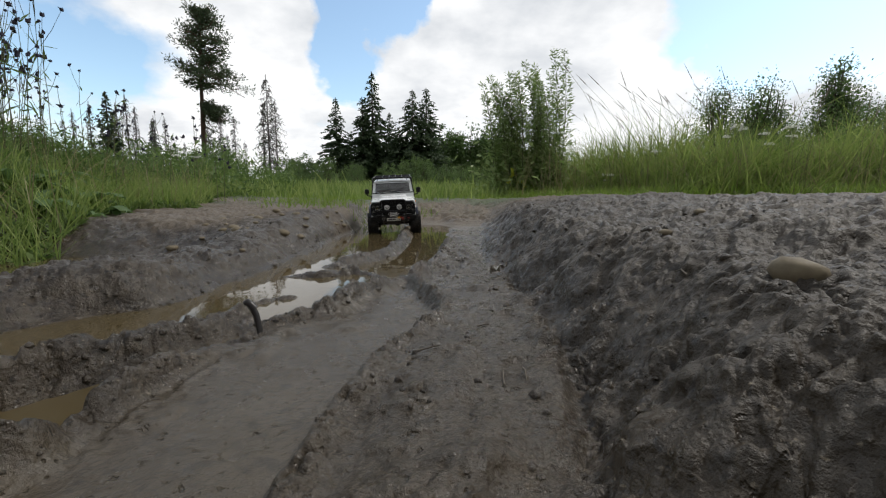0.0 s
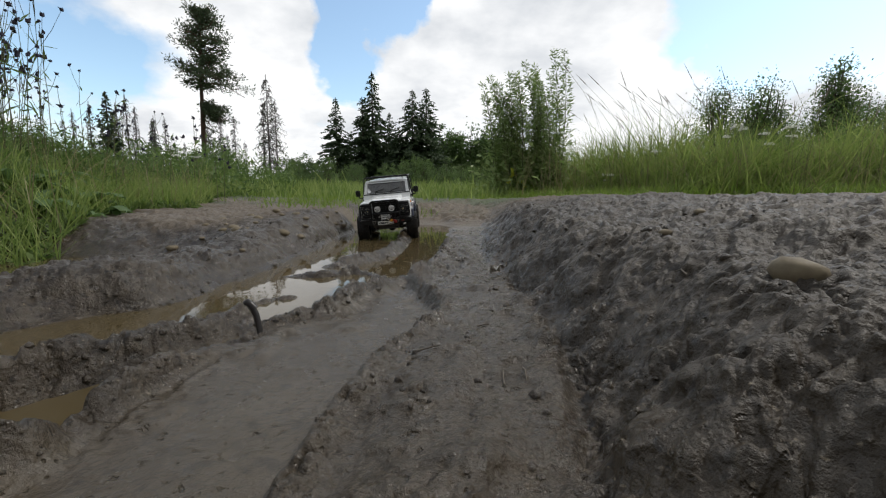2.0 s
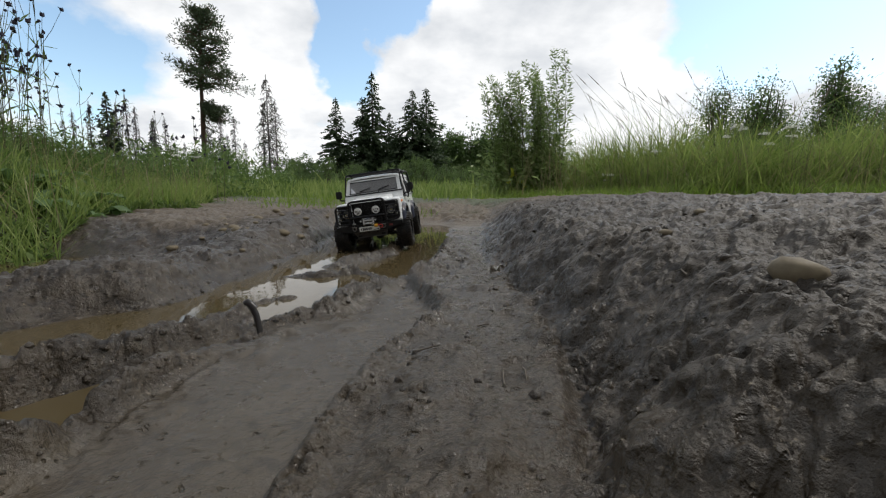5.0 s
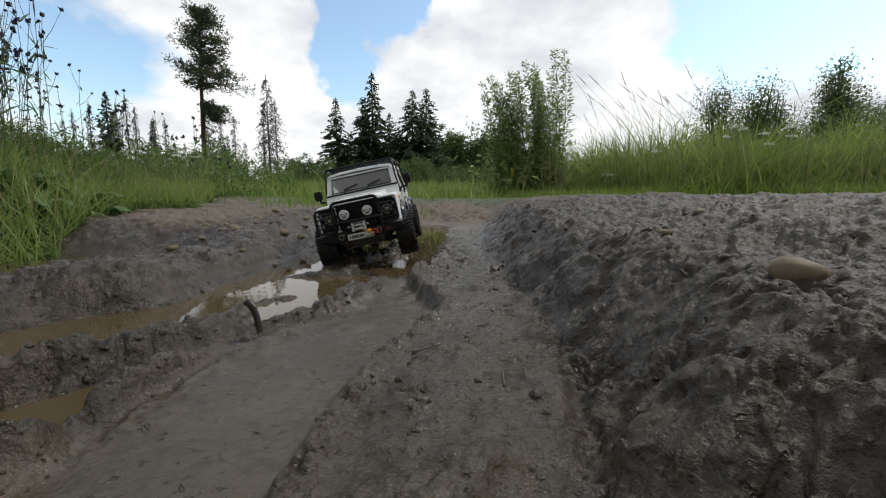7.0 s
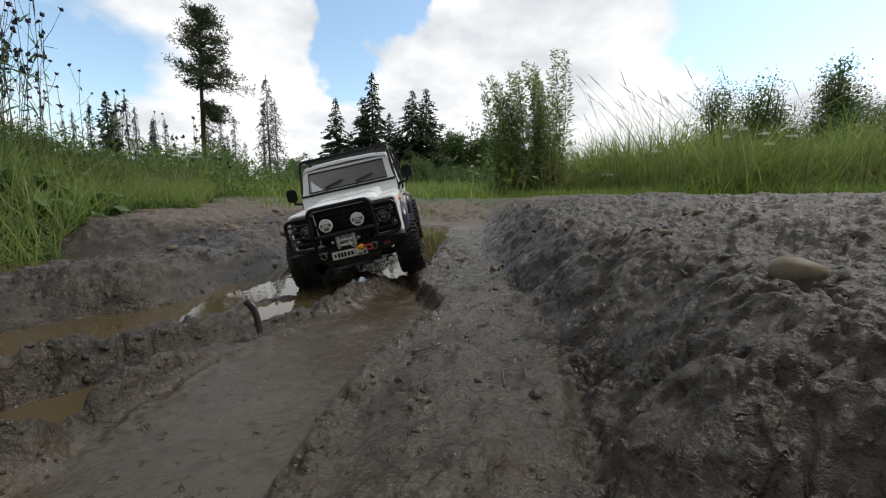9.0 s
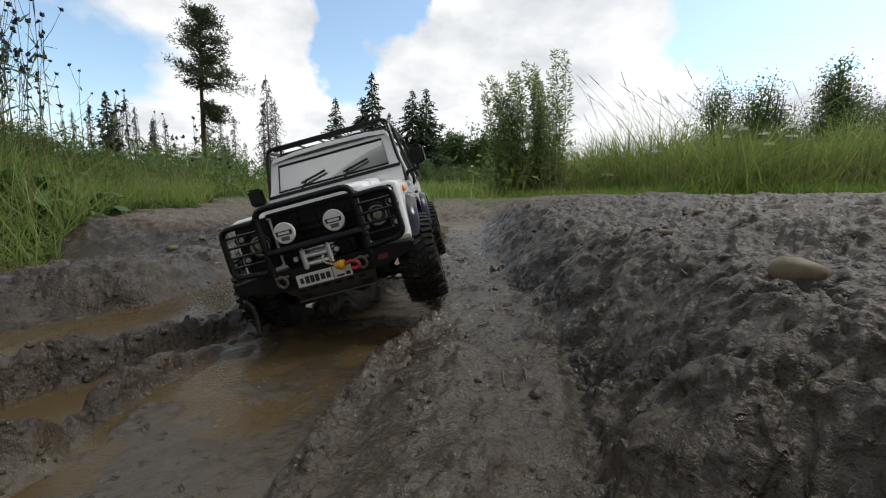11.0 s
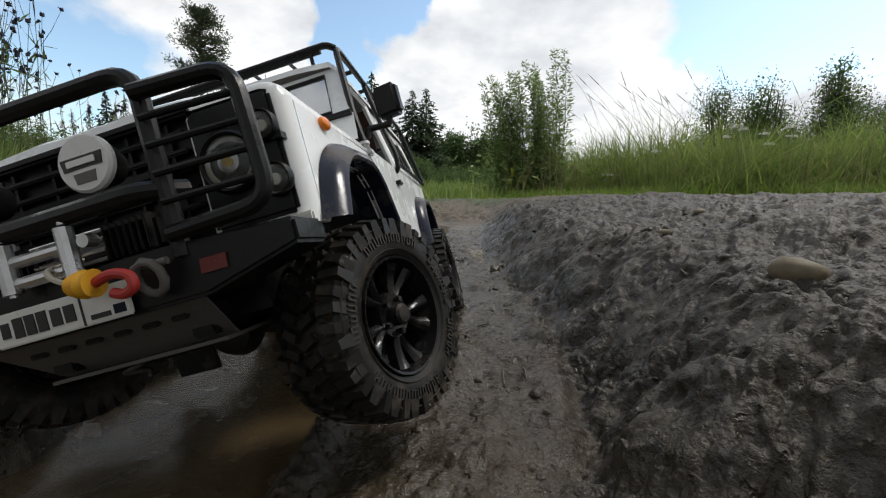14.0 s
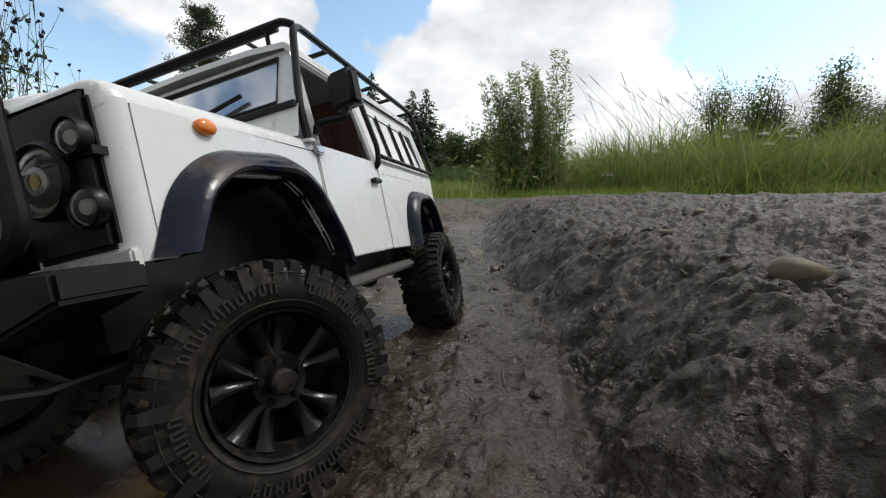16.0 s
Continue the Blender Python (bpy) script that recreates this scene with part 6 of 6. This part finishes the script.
def build_front():
    # grille
    part("grille_panel", box(-0.044, -0.1985, 0.098, 0.044, -0.1955, 0.1495, 0.0006), BLACK, truck)
    for k in range(6):
        part("grille_bar", box(-0.041, -0.2020, 0.1065 + k * 0.0070, 0.041, -0.1985, 0.1085 + k * 0.0070, 0.0006), BLACK, truck)
    for k in range(5):
        part("grille_rib", box(-0.034 + k * 0.017 - 0.0006, -0.2008, 0.103, -0.034 + k * 0.017 + 0.0006, -0.1985, 0.147), BLACK, truck)
    part("grille_top_trim", box(-0.045, -0.2032, 0.1478, 0.045, -0.1985, 0.1512, 0.001), BLACK, truck)
    for s in (1, -1):
        x0, x1 = sorted((s * 0.0435, s * 0.0770))
        part("lamp_panel", box(x0, -0.2028, 0.1015, x1, -0.1985, 0.1478, 0.0016), BLACK, truck)
        part("front_face", box(min(s * 0.042, s * (SIDE - 0.0070)), -0.2006, 0.0965, max(s * 0.042, s * (SIDE - 0.0070)), -0.1965, 0.1478, 0.0008), PAINT, truck)
        part("front_apron", box(min(s * 0.038, s * 0.0815), -0.2022, 0.0945, max(s * 0.038, s * 0.0815), -0.1985, 0.1008, 0.0008), PAINT_DIRTY, truck, "muddy white strip under the lamps")
        face = pose(0, 0, 0, 90, 0, 0)
        for x, z, r, big in ((0.0570, 0.1252, 0.0098, True), (0.0722, 0.1345, 0.0050, False), (0.0722, 0.1145, 0.0054, False)):
            m = Matrix.Translation((s * x, -0.2025, z)) @ face
            ring = lathe([(r * 1.18, 0.0), (r * 1.20, 0.0020), (r * 1.08, 0.0034), (r * 0.98, 0.0026), (r * 0.98, -0.001)], m, 32)
            h = part("headlamp" if big else "small_lamp", ring, BLACK, truck, "round headlamp with black ring" if big else "round clear side lamp with black ring")
            part("reflector", lathe([(r * 0.98, 0.0012), (r * 0.7, 0.0002), (r * 0.36, -0.0006), (r * 0.34, 0.0012), (0, 0.0014)], m, 28), REFLECTOR, h)
            if big:
                part("bulb", lathe([(r * 0.42, 0.001), (r * 0.40, 0.0018), (r * 0.26, 0.0022), (r * 0.25, 0.0016), (0, 0.0016)], m, 20), CHROME, h)
                part("lamp_chip", lathe([(r * 0.20, 0.0014), (r * 0.20, 0.0022), (0, 0.0024)], m, 12), LED, h, "small yellow light chip")
            part("lens", lathe([(r * 0.98, 0.0022), (r * 0.8, 0.0034), (r * 0.4, 0.0042), (0, 0.0044)], m, 28), LENS, h)
        # lamp guard: rounded frame with four bars
        g = tube([(s * 0.0455, -0.2275, 0.1465), (s * 0.0775, -0.2245, 0.1465), (s * 0.0785, -0.2245, 0.1030), (s * 0.0455, -0.2275, 0.1010)], 0.0027, 0.009)
        gd = part("lamp_guard", g, TUBE, truck, "black tube guard before the headlamp")
        for z in (0.1115, 0.1205, 0.1295, 0.1385):
            part("guard_bar", tube([(s * 0.0455, -0.2270, z), (s * 0.0780, -0.2242, z)], 0.0012, seg=8), TUBE, gd)
    # middle hoop and lower tube of the bull bar
    hoop = tube([(0.0445, -0.2290, 0.094), (0.0445, -0.2290, 0.1560), (-0.0445, -0.2290, 0.1560), (-0.0445, -0.2290, 0.094)], 0.0030, 0.010)
    tube([(-0.047, -0.222, 0.1165), (-0.040, -0.2330, 0.1165), (0.040, -0.2330, 0.1165), (0.047, -0.222, 0.1165)], 0.0034, 0.006, bm=hoop)
    part("bull_bar", hoop, TUBE, truck, "black steel bull bar hoop")
    # round spot lamps with covers
    for s in (1, -1):
        m = Matrix.Translation((s * 0.0225, -0.2300, 0.1310)) @ pose(0, 0, 0, 90, 0, 0)
        sp = part("spot_lamp", lathe([(0.0, -0.009), (0.006, -0.008), (0.0085, -0.002), (0.0090, 0.0), (0.0092, 0.0016)], m, 32), BLACK, truck, "round spot lamp with white printed cover")
        part("lamp_cover", lathe([(0.0094, 0.0), (0.0096, 0.0016), (0.0088, 0.0026), (0.0, 0.0030)], m, 32), COVER, sp)
        part("cover_band", slab([(-0.0068, 0.0002), (-0.0074, 0.0042), (0.0074, 0.0042), (0.0068, 0.0002)][::-1], 1, -0.2331, -0.2327, bm=None), INK, sp).location = (s * 0.0225, 0, 0.1290)
        part("cover_mark", slab([(-0.0050, 0.0012), (-0.0050, 0.0032), (0.0050, 0.0032), (0.0050, 0.0012)], 1, -0.2336, -0.2332), COVER, sp).location = (s * 0.0225, 0, 0.1290)
        part("cover_patch", slab([(-0.0034, -0.0040), (-0.0040, -0.0006), (0.0040, -0.0006), (0.0034, -0.0040)], 1, -0.2330, -0.2326), STEEL, sp).location = (s * 0.0225, 0, 0.1285)
    # bumper, tapering up to its ends
    prof = [(-0.0835, 0.0885), (-0.0835, 0.0968), (-0.044, 0.0985), (0.044, 0.0985), (0.0835, 0.0968), (0.0835, 0.0885), (0.050, 0.0800), (-0.050, 0.0800)]
    part("front_bumper", slab(prof, 1, -0.2300, -0.2060, 0.0012), BLACK, truck, "scuffed black steel winch bumper")
    part("bumper_badge", slab([(0.050, 0.0868), (0.0505, 0.0915), (0.0595, 0.0915), (0.059, 0.0868)], 1, -0.2308, -0.2301), mat_worn("faded_red_badge", (0.13, 0.015, 0.012), 0.5, amount=0.5), truck, "small dull red badge")
    # winch with drum, rollers, rope
    wn = box(-0.032, -0.224, 0.099, -0.013, -0.206, 0.114, 0.003)
    winch = part("winch", wn, BLACK, truck, "black electric winch")
    part("gearbox", box(0.013, -0.224, 0.099, 0.032, -0.206, 0.114, 0.003), BLACK, winch)
    for k in range(7):
        part("cooling_rib", box(-0.0315 + k * 0.0026, -0.2255, 0.1005, -0.0305 + k * 0.0026, -0.222, 0.1125, 0.0003), BLACK, winch)
        part("cooling_rib", box(0.0150 + k * 0.0026, -0.2255, 0.1005, 0.0160 + k * 0.0026, -0.222, 0.1125, 0.0003), BLACK, winch)
    part("winch_drum", tube([(-0.013, -0.214, 0.1075), (0.013, -0.214, 0.1075)], 0.0045), STEEL, winch)
    for k in range(4):
        part("tie_bar", tube([(-0.014, -0.224, 0.1015 + k * 0.0033), (0.014, -0.224, 0.1015 + k * 0.0033)], 0.0008, seg=6), CHROME, winch)
    fl = None
    for s in (1, -1):
        fl = tube([(s * 0.0115, -0.2345, 0.0965), (s * 0.0115, -0.2345, 0.1125)], 0.0026, bm=fl)
        for z in (0.0955, 0.1135):
            fl = tube([(s * 0.0115, -0.2345, z), (s * 0.0115, -0.2345, z + 0.001)], 0.0012, bm=fl)
        part("roller_end", lathe([(0.0, 0.0), (0.0022, 0.0), (0.0022, 0.004), (0, 0.004)], Matrix.Translation((s * 0.0185, -0.232, 0.1065)) @ pose(0, 0, 0, 90, 0, 0), 10), CHROME, winch)
    for z in (0.0995, 0.1065):
        tube([(-0.0105, -0.2335, z), (0.0105, -0.2335, z)], 0.0021, bm=fl)
    part("roller_fairlead", fl, CHROME, winch, "chrome roller fairlead")
    part("winch_rope", tube([(0.002, -0.222, 0.104), (0.0035, -0.2365, 0.1005), (0.008, -0.2385, 0.0965), (0.0150, -0.2390, 0.0935)], 0.0009, 0.003, seg=6), ROPE, winch)
    m = Matrix.Translation((0.0140, -0.2395, 0.0932)) @ pose(0, 0, 0, 0, 97, 0)
    part("hook_sleeve", lathe([(0, 0), (0.0016, 0.0), (0.0032, 0.001), (0.0026, 0.002), (0.0040, 0.003), (0.0034, 0.004), (0.0046, 0.0055), (0.0040, 0.007), (0.0044, 0.0085), (0, 0.009)], m, 16), YELLOW, winch, "yellow rubber rope sleeve")
    hk = tube([(0.0225, -0.2395, 0.0922), (0.0290, -0.2395, 0.0938), (0.0345, -0.2395, 0.0915), (0.0350, -0.2395, 0.0878), (0.0310, -0.2395, 0.0862), (0.0275, -0.2395, 0.0878)], 0.0016, 0.003)
    part("tow_hook", hk, RED, winch, "red tow hook")
    for s in (1, -1):
        sh = tube([(s * 0.0365 + 0.0042 * math.sin(k * 0.62), -0.2350 - 0.0015 * math.cos(k * 0.62), 0.0895 + 0.0052 * math.cos(k * 0.62)) for k in range(10)], 0.0014, closed=True)
        tube([(s * 0.0365 - 0.0055, -0.2345, 0.0935), (s * 0.0365 + 0.0065, -0.2345, 0.0935)], 0.0012, bm=sh)
        part("shackle", sh, STEEL, truck, "steel bow shackle")
    # number plate: characters stand as plain bars
    pl = part("number_plate", box(-0.0252, -0.2325, 0.0805, 0.0252, -0.2310, 0.0918, 0.0005), PLATE, truck, "white number plate with dark bars")
    for x, w, h in ((-0.0205, 0.0030, 0.0050), (-0.0155, 0.0036, 0.0066), (-0.0110, 0.0036, 0.0066), (-0.0065, 0.0036, 0.0066), (-0.0012, 0.0038, 0.0056), (0.0038, 0.0038, 0.0056)):
        part("plate_bar", box(x - w / 2, -0.2329, 0.0861 - h / 2, x + w / 2, -0.2324, 0.0861 + h / 2), INK, pl)
    part("plate_divider", box(0.0080, -0.2329, 0.0808, 0.0085, -0.2324, 0.0915), INK, pl)
    part("plate_bar", box(0.0110, -0.2329, 0.0820, 0.0180, -0.2324, 0.0836), INK, pl)
    part("plate_bar", box(0.0195, -0.2329, 0.0820, 0.0235, -0.2324, 0.0850), FLARE, pl)
    # slotted skid plate
    sk = slab([(-0.044, 0.0805), (0.044, 0.0805), (0.038, 0.0640), (-0.038, 0.0640)], 1, -0.2245, -0.2230, 0.0004)
    for v in sk.verts:
        v.co.y += (0.0805 - v.co.z) * 1.3
    sp = part("skid_plate", sk, STEEL, truck, "grey slotted steel skid plate")
    for k in range(6):
        sl = box(-0.0315 + k * 0.0115, -0.0009, -0.0018, -0.0250 + k * 0.0115, 0.0012, 0.0018, 0.0006)
        part("skid_slot", join(None, sl, pose(0, -0.2185, 0.0760, -52, 0, 0)), INK, sp)
    part("skid_lower", box(-0.038, -0.2035, 0.0628, 0.038, -0.150, 0.0642), STEEL, truck)


def build_cage():
    """Tubes outside the cab and the roof rack."""
    for s in (1, -1):
        t = tube([(s * 0.0825, -0.0945, 0.1500), (s * 0.0800, -0.0920, 0.1700), (s * 0.0755, -0.0725, 0.2265), (s * 0.0745, 0.146, 0.2265), (s * 0.0840, 0.1530, 0.1560)], 0.0022, 0.010)
        c = part("cage_tube", t, TUBE, truck, "black outer roll cage tube")
        part("cage_hoop", tube([(s * 0.0745, -0.002, 0.2265), (s * 0.0800, -0.002, 0.190), (s * 0.0860, -0.004, 0.160), (s * 0.0850, -0.006, 0.1490), (s * 0.082, -0.006, 0.1460)], 0.0021, 0.006), TUBE, c)
        part("cage_rail", tube([(s * 0.0845, 0.004, 0.1555), (s * 0.0845, 0.1525, 0.1555)], 0.0018), TUBE, c)
        part("cage_foot", lathe([(0, 0), (0.0036, 0), (0.0036, 0.0016), (0, 0.0018)], Matrix.Translation((s * 0.0822, -0.0945, 0.1495)), 14), CHROME, c)
    rk = tube([(-0.0650, -0.0725, 0.2265), (0.0650, -0.0725, 0.2265)], 0.0022)
    rack = part("roof_rack", tube([(-0.0750, -0.0700, 0.2262), (-0.070, -0.0735, 0.2285), (0.070, -0.0735, 0.2285), (0.0750, -0.0700, 0.2262)], 0.0023, 0.006, bm=rk), TUBE, truck, "black tubular roof rack")
    for y in (-0.03, 0.01, 0.05, 0.09, 0.146):
        part("rack_bar", tube([(-0.0745, y, 0.2265), (0.0745, y, 0.2265)], 0.0017, seg=8), TUBE, rack)
    for x in (-0.04, -0.013, 0.013, 0.04):
        part("rack_bar", tube([(x, -0.070, 0.2275), (x, 0.146, 0.2275)], 0.0013, seg=8), TUBE, rack)
    for x in (-0.058, 0.058):
        part("rack_foot", tube([(x, -0.0730, 0.2265), (x, -0.0735, 0.2160)], 0.0014, seg=8), TUBE, rack)
    part("windscreen_bar", tube([(-0.0800, -0.0960, 0.1715), (0.0800, -0.0960, 0.1715)], 0.0019), TUBE, truck)


build_body()
build_front()
build_cage()
# the bar, bumper and what they carry sit close before the grille
for ob in truck.children:
    if ob.name.split(".")[0] in ("bull_bar", "spot_lamp", "front_bumper", "bumper_badge", "winch", "shackle", "number_plate", "skid_plate"):
        ob.location.y += 0.006

# the truck's way: seconds, place, then pitch, roll and heading in degrees, and the steering of its front wheels
TRUCK_ROWS = [
    (0.0, -0.201, 1.720, -0.013, 5.5, -2.8, 6.0, 2), (0.7, -0.201, 1.720, -0.013, 5.5, -2.8, 6.0, 2), (1.5, -0.193, 1.620, -0.016, 4.8, -3.9, 4.0, 2),
    (2.5, -0.182, 1.478, -0.020, 3.5, -5.7, 1.2, 0), (3.0, -0.182, 1.470, -0.020, 3.5, -5.9, 1.0, 0), (4.0, -0.1725, 1.3545, -0.023, 2.5, -7.2, -1.1, 0),
    (6.5, -0.156, 1.0665, -0.018, 1.3, -9.3, -0.9, 0), (7.0, -0.146, 1.005, -0.0145, 1.8, -11.9, 1.2, 3), (7.5, -0.143, 0.981, -0.008, 4.7, -13.1, 1.1, 3),
    (8.0, -0.133, 0.918, -0.006, 6.3, -14.5, -0.8, 0), (8.5, -0.133, 0.8576, -0.007, 4.8, -11.0, 0.9, 0), (9.0, -0.1285, 0.8044, -0.0065, 5.0, -12.6, 2.6, 0),
    (9.2, -0.118, 0.775, -0.006, 4.3, -14.2, 1.0, 0), (11.3, -0.0835, 0.5590, -0.008, 0.5, -15.2, -0.2, 2), (11.5, -0.0850, 0.543, -0.012, -1.8, -16.4, 1.0, 2),
    (12.0, -0.0834, 0.5015, -0.0119, -3.4, -15.4, 3.3, 2), (12.5, -0.0880, 0.4716, -0.0055, -2.8, -15.4, 6.2, 0), (13.0, -0.0824, 0.4247, -0.0115, -6.3, -15.7, 5.0, -8),
    (13.5, -0.0735, 0.3800, -0.0090, -8.4, -15.8, -0.4, -10), (14.0, -0.0790, 0.3412, -0.0041, -6.0, -16.0, -4.0, -24), (14.5, -0.0975, 0.3276, -0.0001, -3.6, -12.9, -10.7, -30),
    (15.0, -0.0975, 0.3185, -0.0005, -2.8, -12.6, -13.2, -32), (16.0, -0.0975, 0.3185, -0.0005, -2.8, -12.6, -13.2, -32),
]


def motions():
    walk(truck, [(t, pose(x, y, z, rx, ry, rz)) for t, x, y, z, rx, ry, rz, steer in TRUCK_ROWS])
    # water is pushed up over the liquid mud as the truck comes down the rut, then sinks a little
    walk(flood, [(t, pose(0, 0, z)) for t, z in ((0.0, -0.012), (8.0, -0.012), (9.2, -0.006), (11.3, 0.0012), (12.0, 0.0024), (13.0, 0.0052), (14.0, 0.0060), (15.0, 0.0060), (16.0, 0.0060))])
    # wheels turn with the way rolled, in short steps
    ts = [k * 0.2 for k in range(81)]
    T0 = [r[0] for r in TRUCK_ROWS]
    way = np.interp(ts, T0, [1.720 - r[2] for r in TRUCK_ROWS])
    steer = np.interp(ts, T0, [r[7] for r in TRUCK_ROWS])
    # springs: the axles ride higher in the body while it wallows in the ruts
    lift = np.interp(ts, [0, 4, 12.5, 13.0, 13.5, 14.0, 14.5, 16], [0.012, 0.018, 0.021, 0.013, 0.010, 0.002, -0.003, -0.003])
    low = np.interp(ts, [0, 4, 8, 12.5, 13.3, 14.0, 14.5, 16], [0.012, 0.018, 0.024, 0.038, 0.046, 0.036, 0.016, 0.014])
    for ob, s, y in WHEELS:
        rows = []
        for t, d, a, up in zip(ts, way, steer, lift if s > 0 else low):
            turn = a if y == AXLE_F else 0.0
            rows.append((t, Matrix.Translation((s * WHEEL_X, y, AXLE_Z + up)) @ pose(0, 0, 0, 0, 0, turn) @ pose(0, 0, 0, math.degrees(d / 0.0456), 0, 0)))
        walk(ob, rows)


motions()
